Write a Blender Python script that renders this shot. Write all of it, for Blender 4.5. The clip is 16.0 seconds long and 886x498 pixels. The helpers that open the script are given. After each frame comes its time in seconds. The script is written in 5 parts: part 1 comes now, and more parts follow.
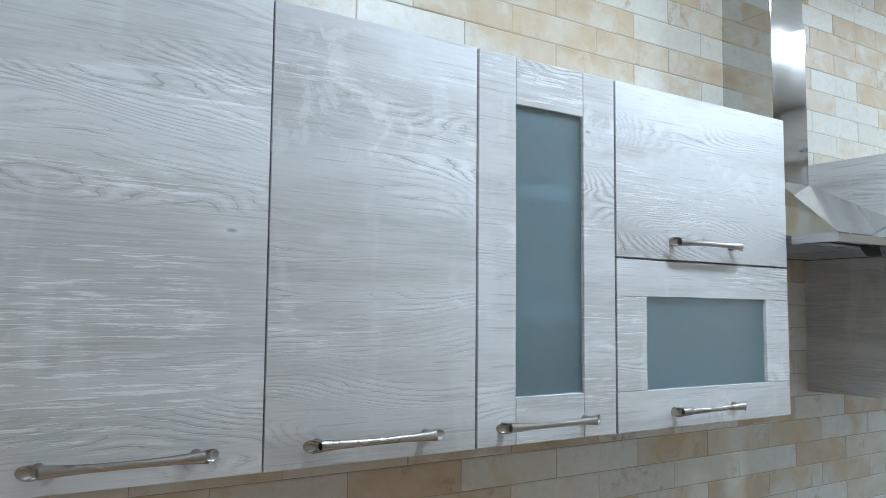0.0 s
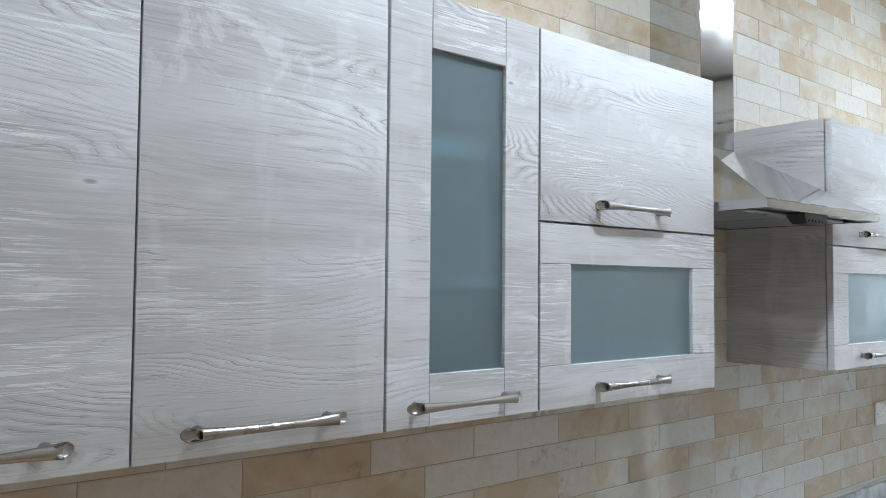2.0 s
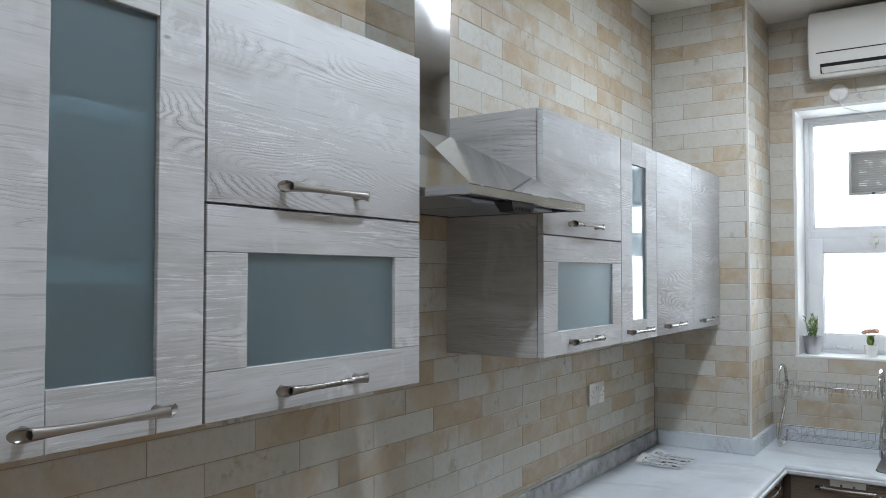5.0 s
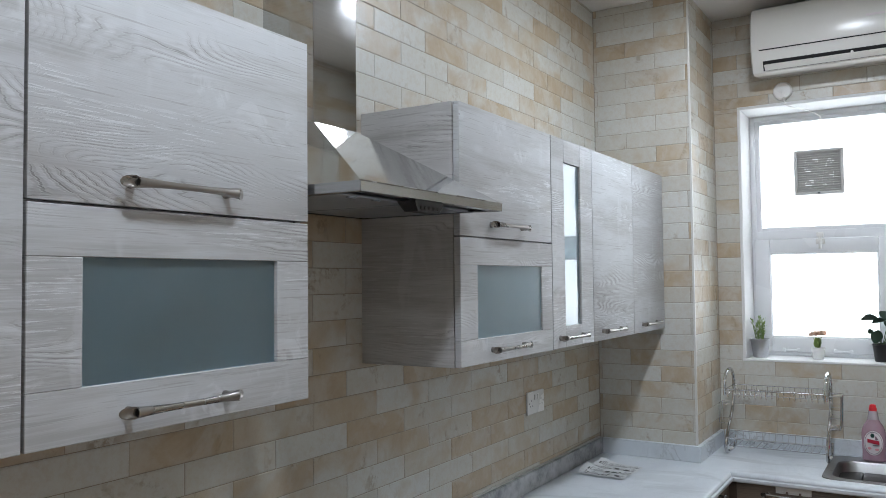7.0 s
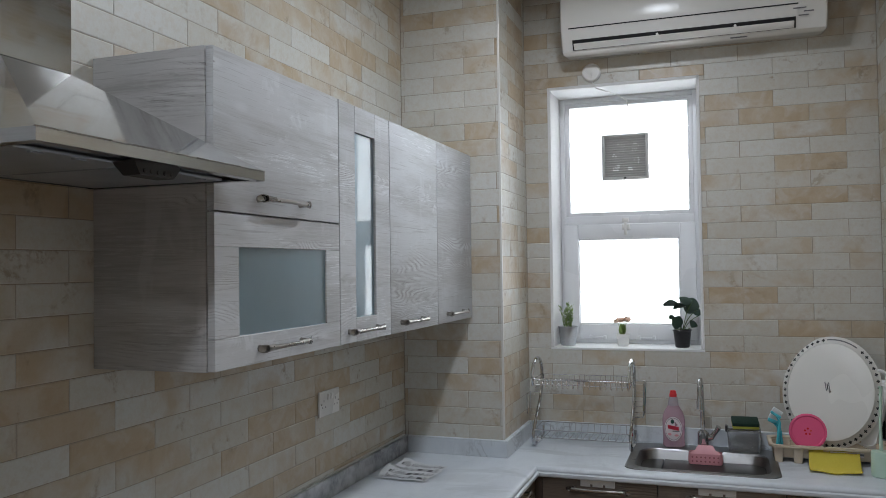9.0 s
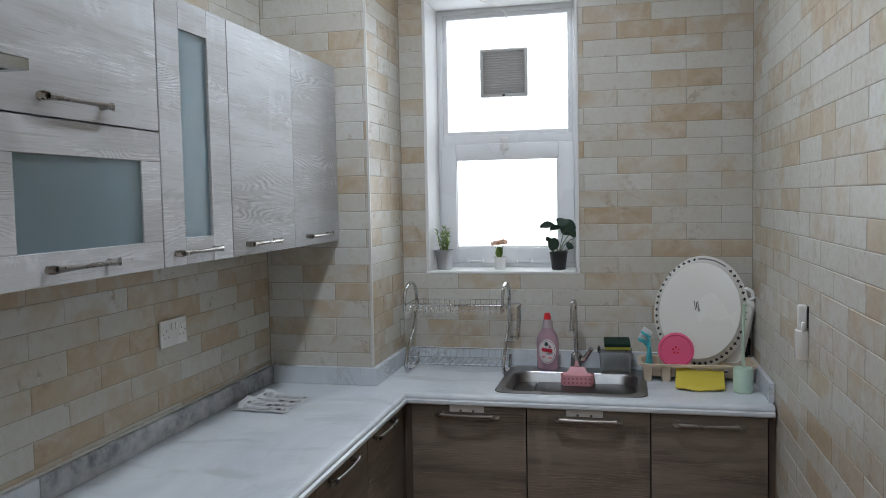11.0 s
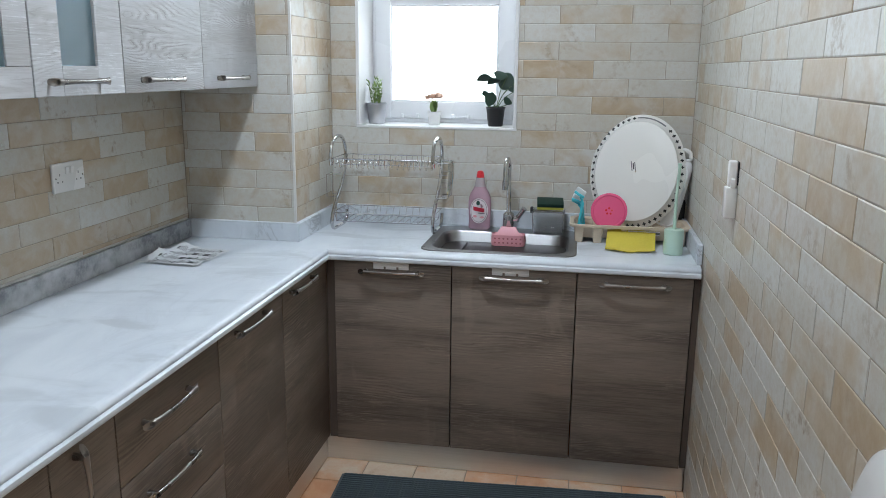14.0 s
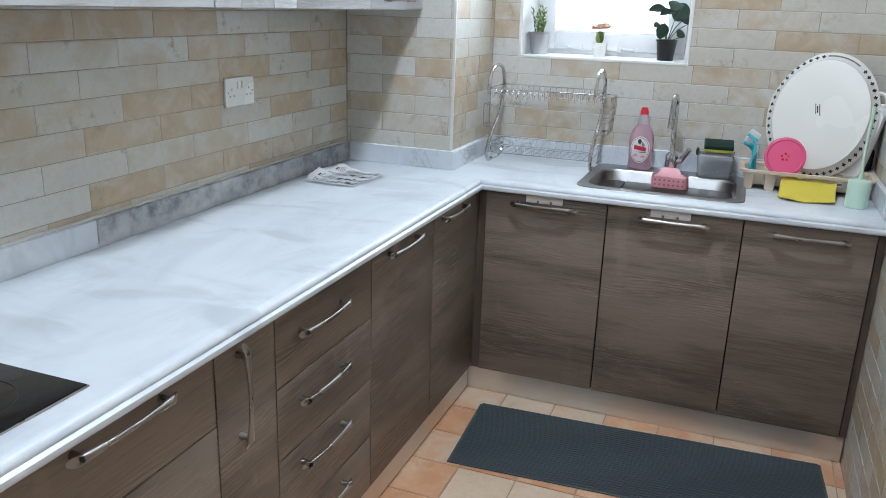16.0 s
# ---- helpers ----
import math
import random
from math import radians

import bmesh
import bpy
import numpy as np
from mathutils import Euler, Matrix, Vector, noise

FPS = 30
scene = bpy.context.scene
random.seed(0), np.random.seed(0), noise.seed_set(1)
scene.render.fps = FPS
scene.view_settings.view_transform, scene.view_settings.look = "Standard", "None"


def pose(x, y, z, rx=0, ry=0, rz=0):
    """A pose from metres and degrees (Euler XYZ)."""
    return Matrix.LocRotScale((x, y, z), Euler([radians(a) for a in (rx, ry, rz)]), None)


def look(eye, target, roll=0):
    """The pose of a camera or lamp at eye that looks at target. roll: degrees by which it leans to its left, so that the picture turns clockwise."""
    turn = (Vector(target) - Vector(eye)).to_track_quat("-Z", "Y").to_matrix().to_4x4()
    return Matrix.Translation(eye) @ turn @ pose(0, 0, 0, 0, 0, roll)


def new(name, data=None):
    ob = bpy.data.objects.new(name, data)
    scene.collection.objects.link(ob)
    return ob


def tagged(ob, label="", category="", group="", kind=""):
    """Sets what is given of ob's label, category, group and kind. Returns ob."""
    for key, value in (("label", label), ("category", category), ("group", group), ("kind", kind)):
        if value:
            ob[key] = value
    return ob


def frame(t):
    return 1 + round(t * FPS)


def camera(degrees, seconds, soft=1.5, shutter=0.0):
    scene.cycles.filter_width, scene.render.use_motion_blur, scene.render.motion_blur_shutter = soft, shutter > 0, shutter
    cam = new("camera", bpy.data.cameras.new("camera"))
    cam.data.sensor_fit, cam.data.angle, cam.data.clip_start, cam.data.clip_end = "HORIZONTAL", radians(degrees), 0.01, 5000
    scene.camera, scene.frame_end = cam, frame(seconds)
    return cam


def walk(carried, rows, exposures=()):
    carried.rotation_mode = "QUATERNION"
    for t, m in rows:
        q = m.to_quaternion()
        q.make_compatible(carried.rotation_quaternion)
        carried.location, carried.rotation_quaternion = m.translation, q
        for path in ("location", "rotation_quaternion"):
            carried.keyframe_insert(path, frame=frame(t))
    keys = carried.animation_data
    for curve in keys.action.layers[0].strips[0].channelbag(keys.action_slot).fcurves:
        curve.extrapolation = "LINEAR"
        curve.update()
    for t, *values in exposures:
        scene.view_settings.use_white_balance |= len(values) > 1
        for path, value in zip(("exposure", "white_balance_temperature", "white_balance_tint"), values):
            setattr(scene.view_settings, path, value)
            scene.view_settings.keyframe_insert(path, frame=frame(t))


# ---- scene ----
cam = camera(58.4, 16.0, soft=0.5)
PATH = [
    (0, (-4.797, -1.472, 1.763), (-3.687, 0.184, 1.922), 0.5),
    (0.5, (-4.777, -1.45, 1.758), (-3.608, 0.165, 1.918), 0.3),
    (1, (-4.755, -1.422, 1.755), (-3.553, 0.169, 1.909), 0.4),
    (1.5, (-4.736, -1.382, 1.753), (-3.515, 0.196, 1.883), 0.5),
    (2, (-4.692, -1.358, 1.757), (-3.419, 0.181, 1.847), 0.5),
    (2.5, (-4.662, -1.349, 1.757), (-3.298, 0.111, 1.837), 0.3),
    (3, (-4.635, -1.333, 1.761), (-3.176, 0.033, 1.836), 0.1),
    (3.5, (-4.603, -1.322, 1.76), (-3.063, -0.048, 1.831), -0.0),
    (4, (-4.565, -1.321, 1.757), (-2.964, -0.124, 1.826), -0.2),
    (4.5, (-4.516, -1.329, 1.756), (-2.879, -0.181, 1.82), -0.2),
    (5, (-4.452, -1.35, 1.761), (-2.788, -0.241, 1.827), -0.0),
    (7.5, (-4.165, -1.409, 1.754), (-2.446, -0.389, 1.835), -0.8),
    (8, (-4.066, -1.394, 1.751), (-2.317, -0.428, 1.827), -0.8),
    (8.5, (-3.972, -1.38, 1.752), (-2.162, -0.532, 1.82), -0.8),
    (9, (-3.881, -1.378, 1.746), (-1.993, -0.719, 1.793), -0.8),
    (9.5, (-3.819, -1.394, 1.739), (-1.899, -0.834, 1.757), -0.9),
    (12, (-3.565, -1.579, 1.654), (-1.619, -1.18, 1.416), -0.9),
    (12.5, (-3.539, -1.598, 1.64), (-1.599, -1.217, 1.336), -0.9),
    (13, (-3.517, -1.602, 1.625), (-1.583, -1.242, 1.269), -0.6),
    (13.5, (-3.504, -1.603, 1.607), (-1.574, -1.258, 1.211), -0.1),
    (14, (-3.486, -1.604, 1.602), (-1.566, -1.263, 1.156), 0.6),
    (14.5, (-3.472, -1.595, 1.602), (-1.566, -1.246, 1.106), 1.0),
    (15, (-3.464, -1.586, 1.584), (-1.577, -1.177, 1.062), 1.1),
    (15.5, (-3.463, -1.562, 1.567), (-1.612, -1.037, 1.017), 1.1),
    (16, (-3.455, -1.555, 1.552), (-1.666, -0.886, 0.959), 1.9),
]
walk(cam, [(t, look(eye, target, roll)) for t, eye, target, roll in PATH],
     [(0, 0.55, 5800, 4), (1.5, 0.52, 6000, 7), (2.5, 0.48, 6250, 9), (3.5, -0.02, 6280, 9), (5.0, -0.06, 6300, 10), (7.5, -0.20, 6330, 11), (8.0, -0.22, 6350, 11), (9.0, -0.60, 6450, 12), (12.5, -0.20, 6250, 10), (14.5, 0.34, 6120, 9), (16.0, 0.56, 6080, 9)])

# ---- world, lamps, exposure ----
world = bpy.data.worlds.new("sky")
scene.world = world
world.use_nodes = True
wn = world.node_tree.nodes
sky = wn.new("ShaderNodeTexSky")
sky.sky_type = "NISHITA"
sky.sun_disc = False
sky.sun_elevation, sky.sun_rotation = radians(38), radians(150)
wn["Background"].inputs["Strength"].default_value = 0.12
world.node_tree.links.new(sky.outputs["Color"], wn["Background"].inputs["Color"])


def area_lamp(name, m, sx, sy, watts, colour):
    data = bpy.data.lights.new(name, "AREA")
    data.shape, data.size, data.size_y = "RECTANGLE", sx, sy
    data.energy, data.color = watts, colour
    ob = new(name, data)
    ob.matrix_world = m
    return ob


CEIL = 3.10
# The third lamp is unseen, added as fill for base doors and undersides.
LAMPS = [(-1.30, -1.02), (-3.45, -1.04), (-5.6, -1.1)]
for (lx, ly), watts in zip(LAMPS, (22.5, 18.0, 11)):
    area_lamp("panel_lamp", pose(lx, ly, CEIL - 0.035), 0.15, 0.15, watts, (0.90, 0.985, 1.08))
area_lamp("window_daylight", pose(0.34, -0.945, 1.99, 0, 90, 0), 1.18, 0.64, 8, (0.86, 0.94, 1.0))


# ---- materials ----
class Nodes:
    def __init__(self, name):
        self.mat = bpy.data.materials.new(name)
        self.mat.use_nodes = True
        self.tree = self.mat.node_tree
        self.bsdf = self.tree.nodes["Principled BSDF"]

    def link(self, a, b):
        self.tree.links.new(a, b)

    def put(self, socket, value):
        if isinstance(value, bpy.types.NodeSocket):
            self.link(value, socket)
        elif isinstance(value, (tuple, list)) and len(value) == 3 and socket.type == "RGBA":
            socket.default_value = (*value, 1)
        else:
            socket.default_value = value

    def node(self, kind, **values):
        n = self.tree.nodes.new(kind)
        for key, value in values.items():
            self.put(n.inputs[key], value)
        return n

    def math(self, op, a, b=0.0, c=0.0):
        n = self.tree.nodes.new("ShaderNodeMath")
        n.operation = op
        for i, v in enumerate((a, b, c)):
            self.put(n.inputs[i], v)
        return n.outputs[0]

    def vec(self, op, a, b):
        n = self.tree.nodes.new("ShaderNodeVectorMath")
        n.operation = op
        self.put(n.inputs[0], a)
        self.put(n.inputs[1], b)
        return n.outputs[0]

    def mix(self, f, a, b, blend="MIX"):
        n = self.tree.nodes.new("ShaderNodeMix")
        n.data_type, n.blend_type = "RGBA", blend
        self.put(n.inputs[0], f)
        self.put(n.inputs[6], a)
        self.put(n.inputs[7], b)
        return n.outputs[2]

    def ramp(self, x, lo, hi, to0=0.0, to1=1.0, smooth=True):
        n = self.tree.nodes.new("ShaderNodeMapRange")
        n.interpolation_type = "SMOOTHSTEP" if smooth else "LINEAR"
        for i, v in enumerate((x, lo, hi, to0, to1)):
            self.put(n.inputs[i], v)
        return n.outputs[0]

    def noise(self, v, scale=1.0, detail=3.0, rough=0.5, warp=0.0):
        n = self.node("ShaderNodeTexNoise", Vector=v, Scale=scale, Detail=detail, Roughness=rough, Distortion=warp)
        return n.outputs["Fac"]

    def coords(self, spread=0.0, island=False, where="Object"):
        v = self.tree.nodes.new("ShaderNodeTexCoord").outputs[where]
        if spread:
            r = self.tree.nodes.new("ShaderNodeObjectInfo").outputs["Random"]
            if island:
                r = self.math("ADD", r, self.tree.nodes.new("ShaderNodeNewGeometry").outputs["Random Per Island"])
            w = self.tree.nodes.new("ShaderNodeCombineXYZ")
            for i, k in enumerate((1.0, 1.7, 2.9)):
                self.link(self.math("MULTIPLY", r, spread * k), w.inputs[i])
            v = self.vec("ADD", v, w.outputs[0])
        return v

    def bump(self, height, strength=0.3, distance=0.002):
        n = self.node("ShaderNodeBump", Height=height, Strength=strength, Distance=distance)
        self.link(n.outputs[0], self.bsdf.inputs["Normal"])

    def done(self, colour, rough=0.5, metal=0.0, **more):
        self.put(self.bsdf.inputs["Base Color"], colour)
        self.put(self.bsdf.inputs["Roughness"], rough)
        self.put(self.bsdf.inputs["Metallic"], metal)
        for key, value in more.items():
            self.put(self.bsdf.inputs[key.replace("_", " ")], value)
        return self.mat


def wood(name, tones, line, chalk, rough=0.4, knots=True, pitch=135.0, strong=0.66, gloss=0.4, wander=24.0, chips=0.42, plaster=0.0):
    """Laminate printed with level grain: bands of fine lines between calm stretches."""
    n = Nodes(name)
    q = n.coords(7.0, island=True)
    z = n.tree.nodes.new("ShaderNodeSeparateXYZ")
    n.link(q, z.inputs[0])
    level = z.outputs[2]
    broad = n.noise(n.vec("MULTIPLY", q, (1.0, 1.0, 7.5)), 1.0, 5, 0.6, 0.4)
    swirl = n.noise(n.vec("MULTIPLY", q, (1.5, 1.5, 5.2)), 1.0, 1.5, 0.45, 0.6)
    grit = n.noise(n.vec("MULTIPLY", q, (9.0, 9.0, 70.0)), 1.0, 3, 0.6)
    phase = n.math("ADD", n.math("MULTIPLY", level, pitch), n.math("MULTIPLY", swirl, wander))
    phase = n.math("ADD", phase, n.math("MULTIPLY", grit, 1.5))
    rings = n.math("PINGPONG", phase, 0.5)
    band = n.ramp(n.noise(n.vec("MULTIPLY", q, (1.1, 1.1, 7.0)), 1.0, 3, 0.5, 0.5), 0.50, 0.68)
    broken = n.ramp(n.noise(n.vec("MULTIPLY", q, (4.0, 4.0, 30.0)), 1.0, 4, 0.65), 0.38, 0.56)
    mask = n.math("MULTIPLY", band, broken)
    lines = n.math("MULTIPLY", n.ramp(rings, 0.02, 0.10, 1.0, 0.0), mask)
    ridge = n.math("MULTIPLY", n.ramp(rings, 0.20, 0.40), mask)
    fibre = n.noise(n.vec("MULTIPLY", q, (5.0, 5.0, 190.0)), 1.0, 4, 0.65)
    fine = n.noise(n.vec("MULTIPLY", q, (22.0, 22.0, 480.0)), 1.0, 2, 0.6)
    patch = n.ramp(n.noise(n.vec("MULTIPLY", q, (1.4, 1.4, 7.0)), 1.0, 2, 0.5), 0.50, 0.64)
    streak = n.math("MULTIPLY", n.ramp(n.noise(n.vec("MULTIPLY", q, (11.0, 11.0, 210.0)), 1.0, 4, 0.65), 0.53, 0.63), patch)
    smear = n.ramp(n.noise(n.vec("MULTIPLY", q, (9.0, 9.0, 3.0)), 1.0, 3, 0.6, 0.3), 0.60, 0.68)
    col = n.mix(n.ramp(broad, 0.41, 0.60), tones[0], tones[1])
    col = n.mix(n.ramp(fibre, 0.40, 0.66, 0.0, 0.45), col, tones[2])
    col = n.mix(n.math("MULTIPLY", smear, 0.30), col, tones[2])
    col = n.mix(n.math("MULTIPLY", n.ramp(fibre, 0.55, 0.66), 0.42), col, line)
    col = n.mix(n.math("MULTIPLY", ridge, 0.35), col, chalk)
    col = n.mix(n.math("MULTIPLY", lines, strong), col, line)
    col = n.mix(n.math("MULTIPLY", streak, chips), col, chalk)
    daub = n.noise(n.vec("MULTIPLY", q, (15.0, 15.0, 17.0)), 1.0, 4, 0.65, 0.9)
    spread = n.ramp(n.noise(n.vec("MULTIPLY", q, (2.3, 2.3, 6.0)), 1.0, 2, 0.5), 0.56, 0.68)
    daub = n.math("MULTIPLY", n.ramp(daub, 0.50, 0.62), spread)
    col = n.mix(n.math("MULTIPLY", daub, plaster), col, chalk)
    lines = n.math("MULTIPLY", lines, n.math("SUBTRACT", 1.0, n.math("MULTIPLY", daub, 0.8)))
    height = n.math("ADD", n.math("MULTIPLY", fine, 0.3), n.math("SUBTRACT", n.math("MULTIPLY", n.math("ADD", streak, ridge), 0.4), lines))
    if knots:
        vor = n.tree.nodes.new("ShaderNodeTexVoronoi")
        n.put(vor.inputs["Vector"], n.vec("MULTIPLY", q, (4.5, 4.5, 11.0)))
        n.put(vor.inputs["Scale"], 1.0)
        spot = n.ramp(n.math("ADD", vor.outputs["Distance"], n.math("MULTIPLY", n.math("SUBTRACT", grit, 0.5), 0.10)), 0.018, 0.050, 1.0, 0.0)
        halo = n.math("MULTIPLY", n.ramp(vor.outputs["Distance"], 0.05, 0.18, 1.0, 0.0), 0.18)
        pick = n.ramp(n.noise(n.vec("MULTIPLY", q, (3.0, 3.0, 3.0)), 1.0, 1), 0.42, 0.46)
        spot = n.math("MULTIPLY", spot, pick)
        col = n.mix(n.math("MULTIPLY", halo, pick), col, chalk)
        col = n.mix(n.math("MULTIPLY", spot, 0.75), col, line)
        height = n.math("SUBTRACT", height, spot)
    n.bump(height, 0.38, 0.0012)
    return n.done(col, n.ramp(fibre, 0.3, 0.8, rough - 0.05, rough + 0.10), 0.0, Specular_IOR_Level=gloss)


PALE = ((0.400, 0.398, 0.396), (0.522, 0.530, 0.542), (0.605, 0.622, 0.640))
pale_wood = wood("pale_whitewashed_laminate", PALE, (0.23, 0.215, 0.205), (0.78, 0.80, 0.82), 0.58, pitch=85.0, strong=0.55, gloss=0.26, wander=34.0, chips=0.55, plaster=0.30)
# Same laminate for sides and bottoms, toned slightly darker to carry their shade.
SHADED_SIDE = ((0.38, 0.370, 0.362), (0.52, 0.515, 0.51), (0.60, 0.60, 0.595))
pale_wood_shaded_side = wood("pale_whitewashed_shaded_side", SHADED_SIDE, (0.22, 0.21, 0.20), (0.70, 0.70, 0.70), 0.40, True, 75.0, 0.55, 0.4, 22.0, 0.30)
DARK = ((0.116, 0.092, 0.074), (0.206, 0.166, 0.135), (0.305, 0.248, 0.202))
dark_wood = wood("dark_brown_oak_laminate", DARK, (0.070, 0.054, 0.043), (0.36, 0.295, 0.24), 0.42, False, 85.0, 0.50, 0.4, 10.0, 0.50)


def tile_material(name, whole, tones, rough, spots=0.5, few=0.26, many=0.74):
    """Glazed tile with cloudy stains; whole: each tile its own object, else islands of one mesh."""
    n = Nodes(name)
    if whole:
        r = n.tree.nodes.new("ShaderNodeObjectInfo").outputs["Random"]
    else:
        r = n.tree.nodes.new("ShaderNodeNewGeometry").outputs["Random Per Island"]
    place = n.tree.nodes.new("ShaderNodeNewGeometry").outputs["Position"]
    off = n.tree.nodes.new("ShaderNodeCombineXYZ")
    for i, k in enumerate((31.0, 53.0, 17.0)):
        n.link(n.math("MULTIPLY", r, k), off.inputs[i])
    p = n.vec("ADD", place, off.outputs[0])
    r2 = n.math("FRACT", n.math("MULTIPLY", r, 37.7))
    r3 = n.math("FRACT", n.math("MULTIPLY", r, 91.3))
    cloud = n.noise(n.vec("MULTIPLY", p, (5.0, 5.0, 7.0)), 1.0, 2.5, 0.5, 0.6)
    drag = n.noise(n.vec("MULTIPLY", p, (14.0, 14.0, 9.0)), 1.0, 3, 0.5, 0.3)
    small = n.noise(p, 48.0, 5, 0.68)
    speck = n.noise(p, 150.0, 3, 0.7)
    blend = n.math("ADD", n.math("MULTIPLY", n.math("SUBTRACT", cloud, 0.5), 1.5), n.math("MULTIPLY", n.math("SUBTRACT", drag, 0.5), 0.7))
    warm = n.ramp(n.math("ADD", n.math("MULTIPLY", r2, 0.95), blend), few, many)
    col = n.mix(r3, tones[0], tones[1])
    col = n.mix(warm, col, tones[2])
    deep = n.ramp(n.math("ADD", n.math("MULTIPLY", n.noise(p, 7.0, 6, 0.64, 1.4), 0.9), n.math("MULTIPLY", r2, 0.36)), 0.66, 0.90)
    col = n.mix(n.math("MULTIPLY", deep, 0.50), col, tones[3])
    pale = n.ramp(n.noise(n.vec("ADD", p, (9.1, 3.3, 5.7)), 8.0, 3, 0.55, 0.8), 0.48, 0.70)
    col = n.mix(n.math("MULTIPLY", pale, 0.42), col, tones[0])
    dirt = n.math("MULTIPLY", n.ramp(small, 0.42, 0.62), n.ramp(n.noise(p, 7.0, 4, 0.6, 0.8), 0.58, 0.70))
    col = n.mix(n.math("MULTIPLY", dirt, spots), col, (0.23, 0.175, 0.115))
    col = n.mix(n.ramp(speck, 0.35, 0.75, 0.0, 0.14), col, tones[3])
    col = n.mix(n.math("MULTIPLY", n.ramp(small, 0.45, 0.62), 0.22), col, tones[2])
    col = n.mix(n.math("MULTIPLY", n.ramp(drag, 0.48, 0.75), 0.18), col, tones[0])
    n.bump(n.math("ADD", cloud, n.math("MULTIPLY", small, 0.35)), 0.30, 0.003)
    return n.done(col, n.ramp(small, 0.3, 0.7, rough - 0.06, rough + 0.12))


WALL_TONES = ((0.60, 0.605, 0.575), (0.525, 0.51, 0.455), (0.475, 0.385, 0.268), (0.39, 0.275, 0.16))
wall_tile = tile_material("glazed_beige_wall_tile", True, WALL_TONES, 0.34, 0.5, 0.44, 0.98)
wall_tile_far = tile_material("glazed_beige_wall_tile_joined", False, WALL_TONES, 0.34, 0.5, 0.44, 0.98)
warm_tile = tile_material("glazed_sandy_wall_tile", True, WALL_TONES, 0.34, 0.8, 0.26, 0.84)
warm_tile_far = tile_material("glazed_sandy_wall_tile_joined", False, WALL_TONES, 0.34, 0.8, 0.26, 0.84)
FLOOR_TONES = ((0.64, 0.54, 0.42), (0.60, 0.46, 0.33), (0.60, 0.33, 0.185), (0.50, 0.21, 0.095))
floor_tile = tile_material("terracotta_floor_tile", True, FLOOR_TONES, 0.40, 0.25, 0.16, 0.62)


def plain(name, colour, rough=0.5, metal=0.0, grain=0.05, scale=30.0, bump=0.08, **more):
    n = Nodes(name)
    p = n.coords(3.0)
    a = n.noise(p, scale, 4, 0.6)
    b = n.noise(p, scale * 0.12, 3, 0.5)
    k = n.math("ADD", n.math("MULTIPLY", a, grain), n.math("MULTIPLY", b, grain))
    dark = tuple(c * (1 - 2.2 * grain) for c in colour)
    col = n.mix(n.ramp(k, 0.0, 2 * grain, 0, 1, False), dark, colour)
    if bump:
        n.bump(a, bump, 0.001)
    return n.done(col, n.ramp(b, 0.3, 0.7, max(rough - 0.05, 0.02), rough + 0.06), metal, **more)


def brushed(name, colour, rough, across):
    n = Nodes(name)
    p = n.coords(3.0)
    line = n.noise(n.vec("MULTIPLY", p, across), 1.0, 3, 0.6)
    smear = n.noise(p, 6.0, 3, 0.6)
    col = n.mix(n.ramp(line, 0.3, 0.7), tuple(c * 0.94 for c in colour), colour)
    n.bump(line, 0.012, 0.0005)
    r = n.math("ADD", n.ramp(line, 0.3, 0.7, rough - 0.03, rough + 0.03), n.ramp(smear, 0.4, 0.7, 0.0, 0.06))
    return n.done(col, r, 1.0)


def marble(name, veins, fine, width=0.035, reach=0.42):
    n = Nodes(name)
    p = n.coords(0.0)
    cloud = n.noise(n.vec("MULTIPLY", p, (1.6, 3.4, 2.0)), 1.3, 5, 0.6, 0.9)
    vein = n.noise(n.vec("MULTIPLY", p, (2.2 * fine, 5.0 * fine, 3.0 * fine)), 1.0, 6, 0.62, 1.6)
    thin = n.ramp(n.math("ABSOLUTE", n.math("SUBTRACT", vein, 0.5)), 0.0, width, 1.0, 0.0)
    thin = n.math("MULTIPLY", thin, n.ramp(n.noise(p, 2.3, 3), reach, reach + 0.18))
    smudge = n.ramp(n.noise(n.vec("MULTIPLY", p, (6.0, 2.4, 3.0)), 1.0, 4, 0.6, 0.5), 0.51, 0.67)
    col = n.mix(n.ramp(cloud, 0.36, 0.74), (0.655, 0.695, 0.735), (0.56, 0.60, 0.65))
    col = n.mix(n.math("MULTIPLY", thin, veins), col, (0.40, 0.42, 0.45))
    col = n.mix(n.math("MULTIPLY", smudge, 0.62), col, (0.435, 0.465, 0.495))
    return n.done(col, 0.34, 0.0, Specular_IOR_Level=0.45)


def grey_marble():
    n = Nodes("worn_grey_marble")
    p = n.coords(0.0)
    zone = n.ramp(n.noise(n.vec("MULTIPLY", p, (1.2, 1.0, 2.0)), 1.0, 4, 0.6, 0.4), 0.38, 0.56)
    mott = n.noise(p, 24.0, 5, 0.65)
    col = n.mix(n.ramp(mott, 0.35, 0.7), (0.40, 0.41, 0.43), (0.15, 0.16, 0.18))
    pale = n.mix(n.ramp(n.noise(p, 4.0, 4, 0.6, 1.0), 0.40, 0.7), (0.66, 0.68, 0.70), (0.46, 0.48, 0.50))
    col = n.mix(zone, pale, col)
    n.bump(mott, 0.05, 0.001)
    return n.done(col, 0.3)


